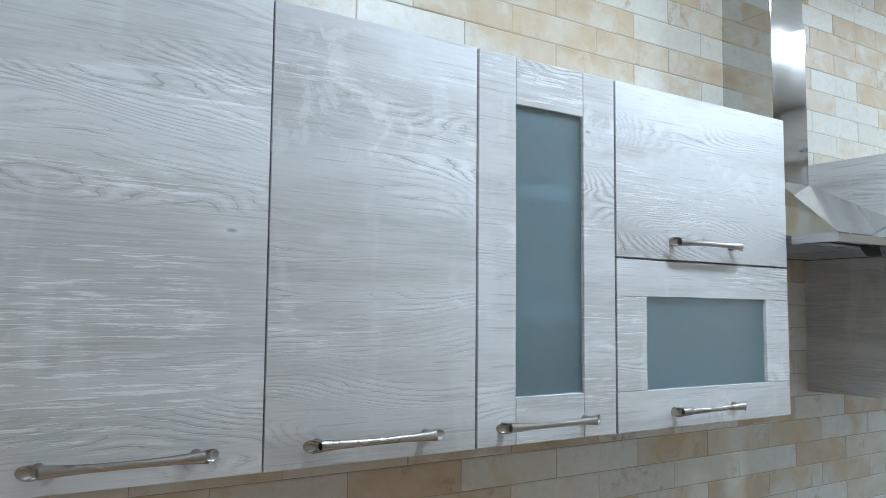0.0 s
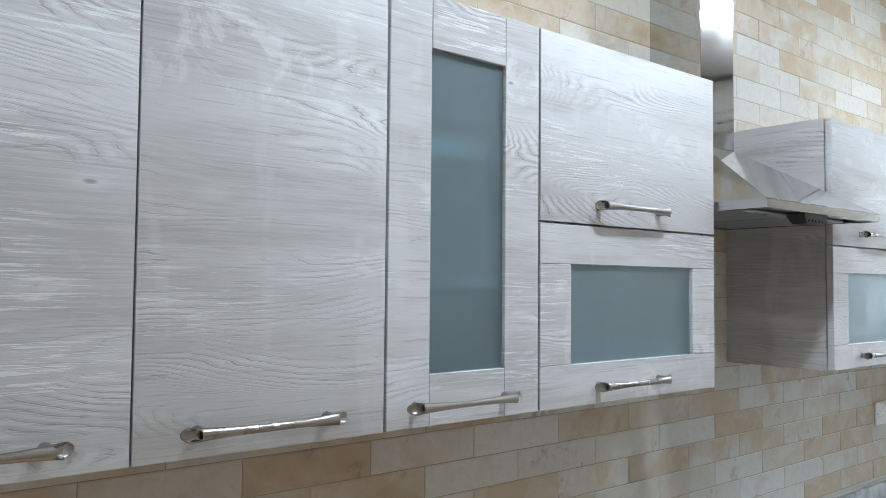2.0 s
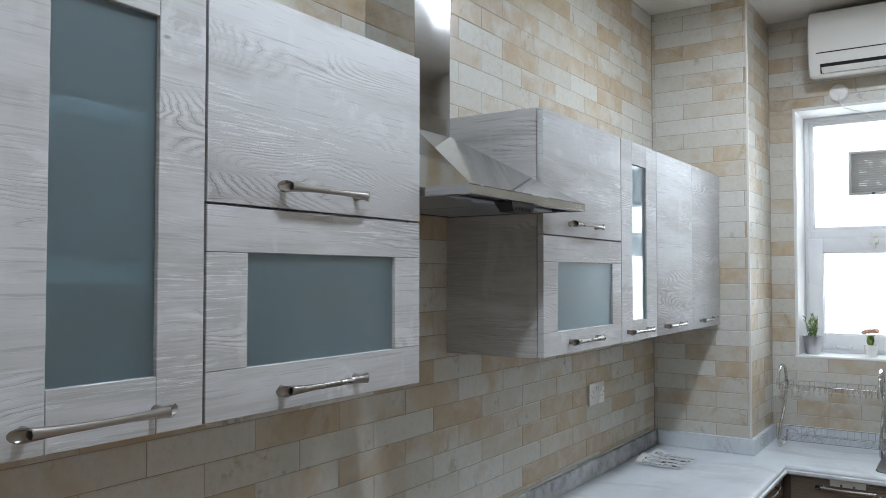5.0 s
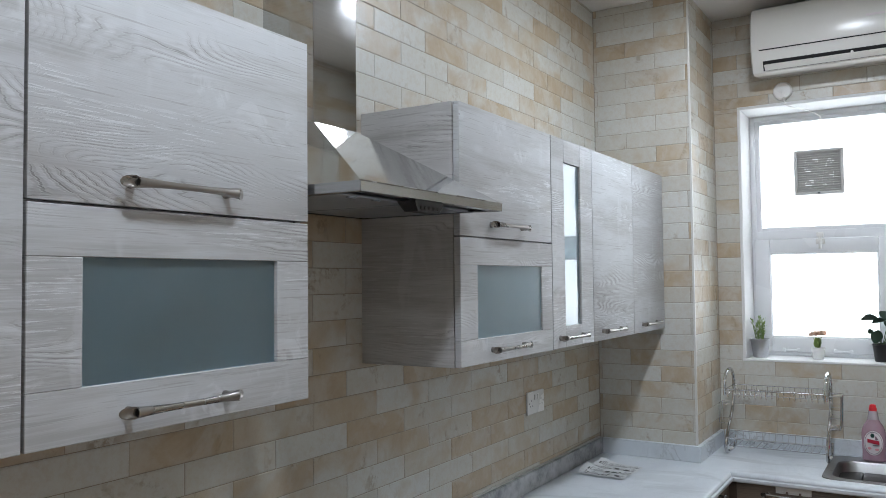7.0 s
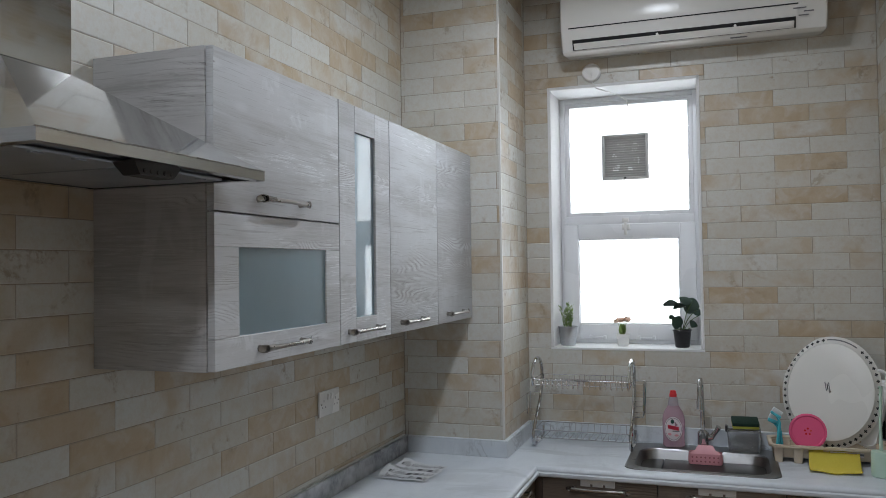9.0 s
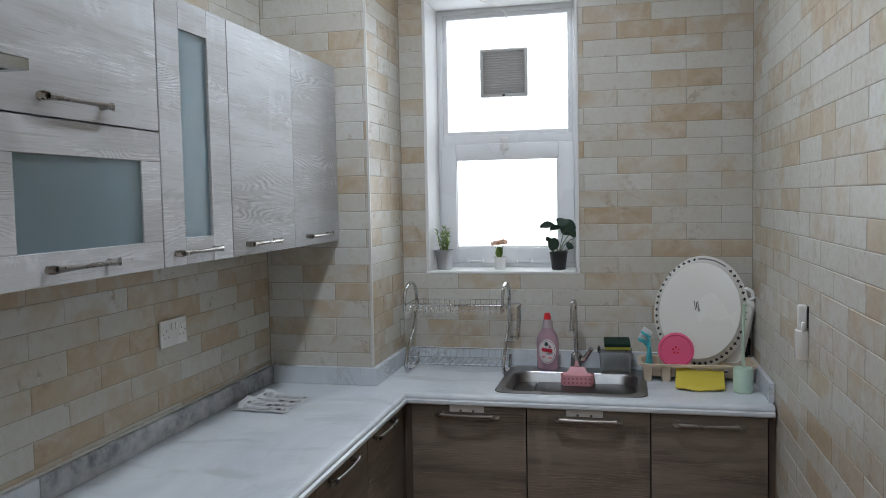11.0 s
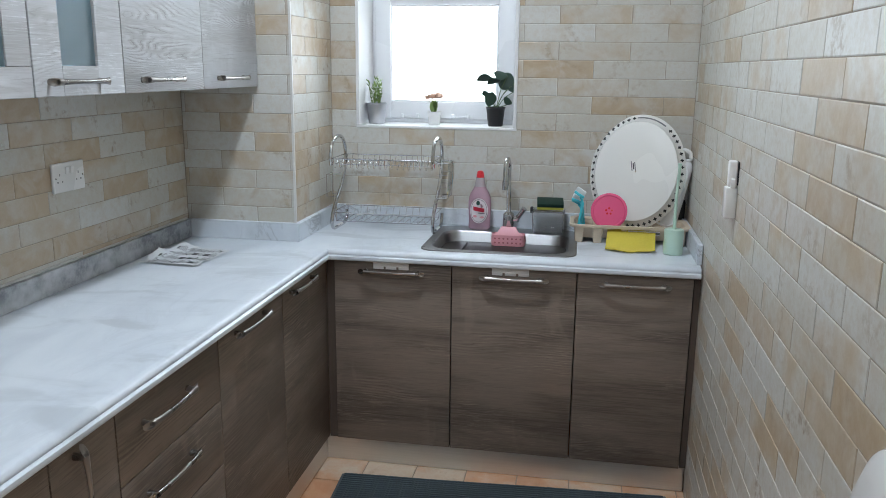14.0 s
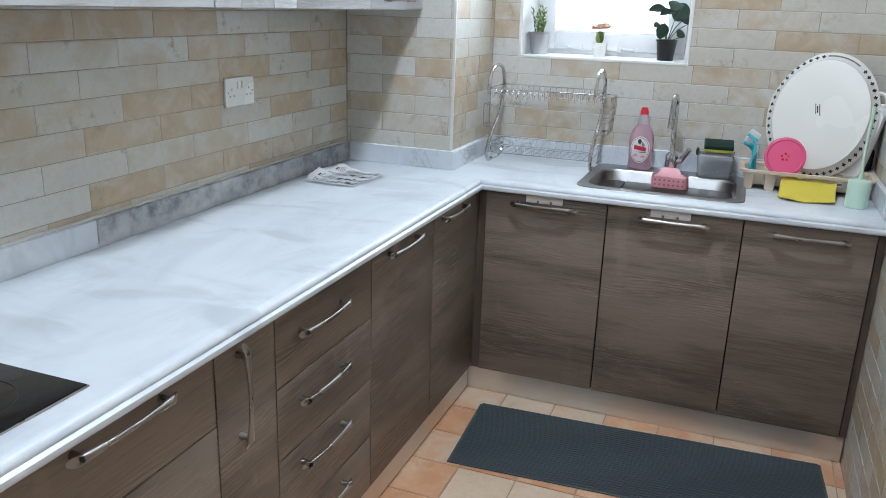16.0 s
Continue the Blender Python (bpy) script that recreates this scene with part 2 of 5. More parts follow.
marble_top = marble("white_grey_veined_marble", 0.14, 1.0)
marble_edge = marble("white_marble_with_dark_veins", 0.85, 1.2, 0.030, 0.36)
marble_grey = grey_marble()
steel = brushed("brushed_stainless_steel", (0.58, 0.58, 0.575), 0.06, (4.0, 4.0, 300.0))
steel_cross = brushed("brushed_steel_horizontal", (0.52, 0.52, 0.52), 0.14, (4.0, 4.0, 300.0))
sink_steel = brushed("satin_sink_steel", (0.32, 0.32, 0.32), 0.30, (120.0, 4.0, 120.0))
handle_metal = plain("satin_nickel", (0.37, 0.352, 0.332), 0.28, 1.0, 0.03, 60, 0.0)
chrome = plain("chrome", (0.60, 0.60, 0.61), 0.05, 1.0, 0.02, 30, 0)
filter_metal = plain("grey_filter_mesh", (0.36, 0.39, 0.42), 0.34, 0.6, 0.06, 60, 0.2)
grout_warm = plain("beige_grout", (0.36, 0.315, 0.25), 0.85, 0, 0.08, 60, 0.3)
grout_floor = plain("floor_grout", (0.42, 0.33, 0.24), 0.85, 0, 0.10, 60, 0.3)
wall_paint = plain("white_wall_paint", (0.72, 0.70, 0.66), 0.7, 0, 0.04, 18, 0.1)
ceiling_paint = plain("ceiling_paint", (0.78, 0.77, 0.75), 0.8, 0, 0.03, 14, 0.1)
reveal_paint = plain("white_reveal_paint", (0.78, 0.78, 0.78), 0.55, 0, 0.03, 25, 0.1)
upvc = plain("white_upvc", (0.80, 0.81, 0.83), 0.28, 0, 0.02, 20, 0.02)
white_plastic = plain("white_plastic", (0.80, 0.79, 0.77), 0.30, 0, 0.02, 20, 0.02)
ac_plastic = plain("glossy_ac_plastic", (0.80, 0.79, 0.76), 0.16, 0, 0.02, 12, 0.01)
grey_plastic = plain("grey_plastic", (0.55, 0.54, 0.53), 0.45, 0, 0.04, 20, 0.03)
dark_void = plain("dark_void", (0.012, 0.012, 0.012), 0.7, 0, 0.03, 20, 0)
black_plastic = plain("black_plastic", (0.018, 0.018, 0.020), 0.32, 0, 0.05, 20, 0.02)
black_edge = plain("black_edging", (0.02, 0.017, 0.015), 0.5, 0, 0.05, 20, 0)
filler_brown = plain("dark_brown_filler", (0.10, 0.075, 0.060), 0.5, 0, 0.08, 40, 0.05)
hob_glass = plain("black_hob_glass", (0.010, 0.010, 0.011), 0.05, 0, 0.05, 9, 0)
plinth_metal = brushed("satin_aluminium_plinth", (0.76, 0.75, 0.73), 0.42, (4.0, 4.0, 200.0))
mat_rubber = plain("slate_blue_rubber", (0.066, 0.086, 0.102), 0.50, 0, 0.14, 45, 0.3)
inner_board = plain("white_melamine", (0.70, 0.71, 0.72), 0.45, 0, 0.02, 20, 0.02)
inner_grey = plain("grey_cabinet_lining", (0.46, 0.47, 0.48), 0.5, 0, 0.03, 20, 0.02)
trim_white = plain("white_tile_trim", (0.68, 0.67, 0.64), 0.3, 0, 0.03, 20, 0.02)
beige_plastic = plain("beige_plastic", (0.62, 0.52, 0.40), 0.38, 0, 0.04, 20, 0.03)
tray_white = plain("cream_white_melamine", (0.80, 0.79, 0.75), 0.24, 0, 0.02, 12, 0.02)
hot_pink = plain("hot_pink_plastic", (0.80, 0.11, 0.25), 0.26, 0, 0.04, 14, 0.02)
pale_pink = plain("pale_pink_silicone", (0.78, 0.36, 0.40), 0.5, 0, 0.04, 25, 0.05)
deep_pink = plain("deep_pink_shadow_holes", (0.45, 0.14, 0.17), 0.6, 0, 0.04, 25, 0.05)
yellow_cloth = plain("yellow_sponge_cloth", (0.66, 0.54, 0.07), 0.85, 0, 0.08, 110, 0.6)
mint_plastic = plain("mint_green_plastic", (0.50, 0.66, 0.55), 0.35, 0, 0.03, 20, 0.02)
teal_plastic = plain("turquoise_plastic", (0.08, 0.52, 0.62), 0.3, 0, 0.04, 20, 0.02)
bristle_white = plain("white_bristles", (0.72, 0.78, 0.80), 0.8, 0, 0.10, 160, 0.5)
sponge_green = plain("dark_green_scourer", (0.008, 0.034, 0.022), 0.9, 0, 0.15, 160, 0.8)
sponge_yellow = plain("yellow_sponge", (0.55, 0.55, 0.08), 0.9, 0, 0.1, 120, 0.6)
label_white = plain("white_label", (0.80, 0.74, 0.76), 0.35, 0, 0.03, 30, 0.02)
ink_red = plain("red_print", (0.50, 0.02, 0.05), 0.4, 0, 0.03, 30, 0)
# Near-black for print, and for the dark of the tray's pierced border.
ink_and_hole_dark = plain("dark_print_and_hole_shade", (0.025, 0.028, 0.03), 0.5, 0, 0.05, 30, 0)
# Grey for print, and for shade painted where slots and pin holes are.
ink_and_hole_grey = plain("grey_print_and_hole_shade", (0.20, 0.20, 0.21), 0.6, 0, 0.08, 30, 0)
ink_green = plain("dark_green_print", (0.01, 0.06, 0.045), 0.5, 0, 0.05, 30, 0)
cap_red = plain("red_cap_plastic", (0.66, 0.02, 0.03), 0.28, 0, 0.03, 20, 0.02)
paper = plain("newsprint", (0.70, 0.72, 0.735), 0.8, 0, 0.06, 45, 0.15)
tin = brushed("zinc_bucket", (0.50, 0.51, 0.53), 0.30, (60.0, 60.0, 5.0))
white_ceramic = plain("white_ceramic_pot", (0.80, 0.80, 0.79), 0.3, 0, 0.02, 20, 0.02)
soil = plain("dark_soil", (0.03, 0.022, 0.015), 0.95, 0, 0.2, 90, 0.8)
leaf_dark = plain("dark_green_leaf", (0.018, 0.050, 0.030), 0.42, 0, 0.18, 25, 0.15)
leaf_light = plain("light_green_leaf", (0.27, 0.40, 0.11), 0.5, 0, 0.15, 40, 0.1)
petal_white = plain("white_petals", (0.78, 0.80, 0.74), 0.7, 0, 0.05, 40, 0.1)
petal_peach = plain("peach_petals", (0.84, 0.60, 0.47), 0.65, 0, 0.08, 40, 0.1)
stem_green = plain("green_stem", (0.07, 0.12, 0.04), 0.6, 0, 0.1, 30, 0.1)


def see_through(name, tint, rough, amount, coat=0.0, alpha=1.0, base_rough=None):
    n = Nodes(name)
    p = n.coords(0.0)
    k = n.noise(p, 8.0, 3)
    col = n.mix(n.ramp(k, 0.3, 0.7), tuple(c * 0.95 for c in tint), tint)
    return n.done(col, rough, 0.0, Transmission_Weight=amount, IOR=1.45, Coat_Weight=coat, Coat_Roughness=0.02)


frosted = see_through("frosted_teal_glass", (0.47, 0.68, 0.78), 0.46, 0.90, 1.0)
clear_glass = see_through("window_glass", (0.98, 1.0, 1.0), 0.0, 1.0)
pink_liquid = see_through("pink_washing_up_liquid", (0.88, 0.60, 0.72), 0.10, 0.62, 0.6)
smoky_plastic = see_through("smoky_clear_plastic", (0.97, 0.98, 0.99), 0.08, 0.96)
clear_plastic = see_through("clear_bottle_neck", (0.80, 0.72, 0.78), 0.15, 0.6)


def glowing(name, colour, strength):
    n = Nodes(name)
    n.put(n.bsdf.inputs["Emission Color"], colour)
    n.put(n.bsdf.inputs["Emission Strength"], strength)
    return n.done(colour, 0.5)


panel_glow = glowing("lamp_diffuser", (1.0, 0.97, 0.93), 9.0)
daylight_glow = glowing("bright_overcast_haze", (0.97, 0.99, 1.0), 2.4)


# ---- mesh helpers ----
def link_mesh(name, bm, material, parent=None, label="", smooth=True, outward=True):
    me = bpy.data.meshes.new(name)
    if outward:
        bmesh.ops.recalc_face_normals(bm, faces=bm.faces[:])
    bm.to_mesh(me)
    bm.free()
    if smooth:
        me.shade_smooth()
        me.set_sharp_from_angle(angle=radians(35))
    me.materials.append(material)
    ob = new(name, me)
    if parent is not None:
        ob.parent = parent
    return tagged(ob, label) if label else ob


def part(name, bm, material, parent, label="", smooth=True):
    return link_mesh(name, bm, material, parent, label, smooth)


def thing(name, place, label, category, group="", kind="", turn=0.0):
    ob = new(name)
    ob.empty_display_size = 0.05
    ob.matrix_world = pose(*place, 0, 0, turn)
    return tagged(ob, label, category, group, kind)


def box(x0, x1, y0, y1, z0, z1, bevel=0.0, seg=2, bm=None):
    out = bm or bmesh.new()
    made = bmesh.ops.create_cube(out, size=1.0)["verts"]
    for v in made:
        v.co = Vector((x0 + (v.co.x + 0.5) * (x1 - x0), y0 + (v.co.y + 0.5) * (y1 - y0), z0 + (v.co.z + 0.5) * (z1 - z0)))
    if bevel:
        edges = {e for v in made for e in v.link_edges}
        bmesh.ops.bevel(out, geom=list(edges), offset=bevel, segments=seg, profile=0.5, affect="EDGES")
    return out


def loft(rings, closed=True, caps=True, bm=None):
    out = bm or bmesh.new()
    rows = [[out.verts.new(p) for p in ring] for ring in rings]
    n = len(rows[0])
    for a, b in zip(rows, rows[1:]):
        for i in range(n if closed else n - 1):
            j = (i + 1) % n
            out.faces.new((a[i], a[j], b[j], b[i]))
    if caps and closed:
        out.faces.new(rows[0][::-1])
        out.faces.new(rows[-1])
    return out


def circle(c, r, z, n=24, ry=None):
    return [(c[0] + r * math.cos(2 * math.pi * i / n), c[1] + (ry or r) * math.sin(2 * math.pi * i / n), z) for i in range(n)]


def lathe(profile, n=24, c=(0, 0), bm=None, ry=1.0, caps=True):
    return loft([circle(c, max(r, 1e-4), z, n, max(r, 1e-4) * ry) for r, z in profile], True, caps, bm)


def tube(points, r, n=8, bm=None, closed=False):
    out = bm or bmesh.new()
    pts = [Vector(p) for p in points]
    rad = list(r) if isinstance(r, (list, tuple)) else [r] * len(pts)
    rings, up = [], Vector((0.13, 0.21, 0.97)).normalized()
    for i, p in enumerate(pts):
        a = pts[i - 1] if i else (pts[-1] if closed else p)
        b = pts[(i + 1) % len(pts)] if i < len(pts) - 1 or closed else p
        d = (b - a).normalized()
        side = d.cross(up)
        if side.length < 0.05:
            side = d.cross(Vector((1, 0, 0)))
        side.normalize()
        other = side.cross(d).normalized()
        up = other
        rings.append([p + rad[i] * (math.cos(2 * math.pi * k / n) * side + math.sin(2 * math.pi * k / n) * other) for k in range(n)])
    if closed:
        rings.append(rings[0])
    return loft(rings, True, not closed, out)


def smooth_line(points, steps=6):
    """A Catmull-Rom line through the points."""
    pts = [Vector(p) for p in points]
    pts = [2 * pts[0] - pts[1]] + pts + [2 * pts[-1] - pts[-2]]
    out = []
    for i in range(1, len(pts) - 2):
        a, b, c, d = pts[i - 1:i + 3]
        for k in range(steps):
            t = k / steps
            out.append(0.5 * ((2 * b) + (c - a) * t + (2 * a - 5 * b + 4 * c - d) * t * t + (3 * b - a - 3 * c + d) * t ** 3))
    return out + [pts[-2]]


def round_rect(cx, cy, hx, hy, r, z, n=6):
    out = []
    for sx, sy, a0 in ((1, 1, 0), (-1, 1, 90), (-1, -1, 180), (1, -1, 270)):
        for k in range(n + 1):
            a = radians(a0 + 90 * k / n)
            out.append((cx + sx * (hx - r) + r * math.cos(a), cy + sy * (hy - r) + r * math.sin(a), z))
    return out


def moved(bm, m):
    bmesh.ops.transform(bm, matrix=m, verts=bm.verts[:])
    return bm


def structure(name, bm, material, label, category, parent=None, smooth=False):
    ob = link_mesh(name, bm, material, parent, "", smooth)
    return tagged(ob, label, category, "", "structure")


# ---- the room ----
WALL_X0 = -6.30
RIGHT = -2.045
PIL_X, PIL_Y = -0.492, -0.468
WIN = (-1.299, -0.588, 1.348, 2.626)
TD = 0.004
GROUT = 0.0013


def slab(x0, x1, y0, y1, z0, z1):
    return box(x0, x1, y0, y1, z0, z1)


floor = structure("floor", slab(WALL_X0 - 0.15, 0.30, RIGHT - 0.15, 0.15, -0.12, -TD), grout_floor, "terracotta and cream square tiled kitchen floor", "floor")
ceiling = structure("ceiling", slab(WALL_X0 - 0.15, 0.30, RIGHT - 0.15, 0.15, CEIL, CEIL + 0.12), ceiling_paint, "plain white painted kitchen ceiling", "ceiling")
wall_main = structure("wall_north", slab(WALL_X0, 0.30, GROUT, 0.15, -0.004, CEIL), grout_warm, "kitchen wall clad in long beige glazed tiles", "wall")
wall_right = structure("wall_south", slab(WALL_X0, 0.30, RIGHT - 0.15, RIGHT - GROUT, -0.004, CEIL), grout_warm, "side wall clad in long beige glazed tiles", "wall")
structure("wall_west", slab(WALL_X0 - 0.15, WALL_X0, RIGHT - 0.15, 0.15, -0.004, CEIL), wall_paint, "plain painted wall closing the kitchen", "wall")
pillar = structure("pillar", slab(PIL_X + GROUT, 0.02, PIL_Y + GROUT, 0.01, -0.004, CEIL), grout_warm, "boxed-out corner pillar clad in beige tiles", "pillar")
wall_win = bmesh.new()
for a in ((GROUT, 0.30, RIGHT - 0.02, WIN[0], 0, CEIL), (GROUT, 0.30, WIN[1], 0.02, 0, CEIL), (GROUT, 0.30, WIN[0], WIN[1], 0, WIN[2] - 0.012), (GROUT, 0.30, WIN[0], WIN[1], WIN[3], CEIL)):
    box(*a, bm=wall_win)
wall_win = structure("wall_east", wall_win, grout_warm, "end wall with window, clad in beige tiles", "wall")

# white plaster lining of the window opening, with a narrow raised edge
reveal = bmesh.new()
rw = 0.011
box(-0.006, 0.285, WIN[0] - 0.004, WIN[0] + rw, WIN[2], WIN[3], 0.002, 1, reveal)
box(-0.006, 0.285, WIN[1] - rw, WIN[1] + 0.004, WIN[2], WIN[3], 0.002, 1, reveal)
box(-0.006, 0.285, WIN[0] - 0.004, WIN[1] + 0.004, WIN[3] - rw, WIN[3] + 0.004, 0.002, 1, reveal)
structure("window_reveal", reveal, reveal_paint, "white plastered window reveal", "trim")
structure("window_sill", box(-0.003, 0.285, WIN[0] - 0.006, WIN[1] + 0.006, WIN[2] - 0.012, WIN[2], 0.003), reveal_paint, "white painted window sill with small plants", "sill")
structure("corner_trim", box(PIL_X - 0.004, PIL_X + 0.006, PIL_Y - 0.004, PIL_Y + 0.006, 0.985, CEIL, 0.002), trim_white, "white tile edge trim on the pillar corner", "trim")


# ---- window ----
def window():
    w = thing("window_1", (0.245, 0, 0), "white plastic-framed window with bright hazy daylight", "window", kind="structure")
    y0, y1, z0, z1 = WIN[0] + rw, WIN[1] - rw, WIN[2], WIN[3] - rw

    def ring(a0, a1, b0, b1, wid, x0, x1, bev=0.003, top=None):
        bm = bmesh.new()
        t = wid if top is None else top
        box(x0, x1, a0, a0 + wid, b0, b1, bev, 2, bm)
        box(x0, x1, a1 - wid, a1, b0, b1, bev, 2, bm)
        box(x0, x1, a0 + wid - 0.002, a1 - wid + 0.002, b0, b0 + t, bev, 2, bm)
        box(x0, x1, a0 + wid - 0.002, a1 - wid + 0.002, b1 - wid, b1, bev, 2, bm)
        return bm
    part("window_frame", ring(y0, y1, z0, z1, 0.026, -0.012, 0.045), upvc, w)
    part("transom", box(-0.010, 0.044, y0 + 0.024, y1 - 0.024, 1.955, 2.000, 0.004), upvc, w)
    up = part("upper_frame", ring(y0 + 0.022, y1 - 0.022, 1.993, z1 - 0.020, 0.027, -0.004, 0.04), upvc, w)
    pane = part("pane", box(0.020, 0.024, -1.246, -0.636, 2.018, 2.572), clear_glass, up)
    pane.visible_shadow = False
    sash = part("lower_sash", ring(-1.268, -0.612, 1.368, 1.957, 0.076, -0.022, 0.036, 0.006), upvc, w)
    part("sash_bead", ring(-1.197, -0.678, 1.438, 1.890, 0.014, -0.014, 0.02, 0.004), upvc, sash)
    pane = part("pane", box(0.014, 0.018, -1.185, -0.682, 1.447, 1.888), clear_glass, sash)
    pane.visible_shadow = False
    latch = part("latch", box(-0.036, -0.020, -0.952, -0.912, 1.925, 1.953, 0.003), white_plastic, w)
    box_bm = box(-0.032, -0.018, -0.947, -0.914, 1.962, 1.986, 0.003)
    part("keeper", box_bm, white_plastic, latch)
    part("bolt", box(-0.042, -0.030, -0.938, -0.924, 1.900, 1.962, 0.003), white_plastic, latch)
    for yy in (-0.780, -1.022):
        hinge = part("hinge", box(-0.030, -0.020, yy - 0.040, yy + 0.040, 1.374, 1.383, 0.002), upvc, w)
        for s in (-0.036, 0.036):
            part("clip", box(-0.034, -0.022, yy + s - 0.008, yy + s + 0.008, 1.368, 1.390, 0.003), upvc, hinge)
    return w


window()
haze = box(1.40, 1.42, -4.2, 2.4, 0.2, 4.4)
structure("backdrop", haze, daylight_glow, "bright white hazy daylight outside", "backdrop")


def extractor_fan():
    f = thing("extractor_fan", (0.245, -0.932, 2.298), "grey square louvred extractor fan in the window pane", "fan")
    h = 0.116
    bm = bmesh.new()
    for a in ((-h, -h + 0.014, -h, h), (h - 0.014, h, -h, h), (-h + 0.012, h - 0.012, -h, -h + 0.014), (-h + 0.012, h - 0.012, h - 0.014, h)):
        box(-0.022, 0.012, a[0], a[1], a[2], a[3], 0.003, 2, bm)
    part("frame", bm, grey_plastic, f)
    for k in range(17):
        z = -h + 0.020 + k * (2 * h - 0.040) / 16
        slat = box(-0.0066, 0.0066, -h + 0.013, h - 0.013, -0.0016, 0.0016, 0.0006, 1)
        moved(slat, pose(-0.006, 0, z, 0, 44, 0))
        part("slat", slat, grey_plastic, f)
    bm = lathe([(0.100, 0.0), (0.102, 0.006), (0.098, 0.045), (0.094, 0.045), (0.092, 0.004)], 32, caps=False)
    face = bmesh.new()
    sq = [(0.014, y * 1.0, z) for y, z, _ in round_rect(0, 0, h - 0.008, h - 0.008, 0.002, 0, 8)]
    ci = [(0.014, 0.097 * math.cos(a), 0.097 * math.sin(a)) for a in (math.atan2(p[2], p[1]) for p in sq)]
    loft([sq, ci], caps=False, bm=face)
    part("mounting_plate", face, grey_plastic, f)
    part("housing", moved(bm, pose(0.012, 0, 0, 0, 90, 0)), grey_plastic, f)
    # Hub and blades are unseen, added to break the daylight behind the slats into spots.
    part("hub", moved(lathe([(0.030, 0), (0.032, 0.004), (0.028, 0.022), (0.0, 0.026)], 24), pose(0.050, 0, 0, 0, -90, 0)), grey_plastic, f)
    for k in range(6):
        blade = loft([[(0.034 + w * 0.22, w, r) for w in (-0.017 - 0.10 * (r - 0.03), 0.017 + 0.10 * (r - 0.03))] + [(0.036 + w * 0.22, w, r) for w in (0.017 + 0.10 * (r - 0.03), -0.017 - 0.10 * (r - 0.03))] for r in (0.026, 0.055, 0.088)])
        part("blade", moved(blade, pose(0, 0, 0, 60 * k + 12, 0, 0)), grey_plastic, f)
    part("badge", box(-0.025, -0.021, -0.006, 0.006, -h + 0.003, -h + 0.011), ink_and_hole_dark, f)


extractor_fan()


# ---- wall cabinets ----
UZ0, UZ1 = 1.522, 2.247
FACE, DOOR = -0.331, 0.019


def handle(length):
    """A bowed pull along x, flared and cut obliquely at both ends, on two short posts; back at y = 0."""
    bm = bmesh.new()
    rings = []
    n = 25
    for i in range(n):
        t = -1 + 2 * i / (n - 1)
        x = t * length / 2
        grow = abs(t) ** 2.6
        hy, hz = 0.0044 + 0.0042 * grow, 0.0056 + 0.0048 * grow
        y = -0.030 + 0.006 * t * t
        ring = []
        for k in range(14):
            a = 2 * math.pi * k / 14
            cut = 0.015 * math.sin(a) * (1 if abs(t) > 0.999 else 0) * (1 if t > 0 else -1)
            ring.append((x + cut, y + hy * math.sin(a), hz * math.cos(a)))
        rings.append(ring)

    def hollow(ring, inward):
        mid = sum((Vector(p) for p in ring), Vector()) / len(ring)
        return [[mid + (Vector(p) - mid) * f + Vector((inward * d, 0, 0)) for p in ring] for f, d in ((0.80, 0.0), (0.66, 0.010))]
    first, last = hollow(rings[0], 1), hollow(rings[-1], -1)
    loft(first[::-1] + rings + last, bm=bm)
    for s in (-1, 1):
        x = s * (length / 2 - 0.014)
        ring = [[(x + 0.009 * f * math.cos(2 * math.pi * k / 12), y, 0.0085 * f * math.sin(2 * math.pi * k / 12)) for k in range(12)] for y, f in ((0.0, 1.0), (-0.012, 0.82), (-0.026, 0.9))]
        loft(ring, bm=bm)
    return bm


def fix_handle(door, x, z, length=0.228, face=-DOOR, turn=0.0):
    h = part("handle", moved(handle(length), pose(x, face, z, 0, turn, 0)), handle_metal, door, "satin metal bow handle")
    return h


def carcass(c, w, d, z1, board=0.016):
    part("side_panel", box(0, board, -d, 0, 0, z1, 0.0008, 1), pale_wood_shaded_side, c)
    part("side_panel", box(w - board, w, -d, 0, 0, z1, 0.0008, 1), pale_wood_shaded_side, c)
    part("bottom_panel", box(board, w - board, -d, 0, 0, board), pale_wood_shaded_side, c)
    part("top_panel", box(board, w - board, -d, 0, z1 - board, z1), pale_wood_shaded_side, c)
    part("back_panel", box(board, w - board, -0.008, -0.002, board, z1 - board), inner_grey, c)


def wall_cabinet(x0, x1, label):
    c = thing("wall_cabinet", (x0, 0, UZ0), label, "wall cabinet", "wall cabinets")
    w, d = x1 - x0, -FACE - DOOR - 0.003
    carcass(c, w, d, UZ1 - UZ0)
    return c, w, d


def flat_door(c, x0, x1, z0, z1, hx, hz, d):
    g = 0.0016
    door = part("door", box(x0 + g, x1 - g, -DOOR, 0, z0 + g, z1 - g, 0.0012, 2), pale_wood, c)
    door.location = (0, -d - 0.003, 0)
    fix_handle(door, hx, hz)
    return door


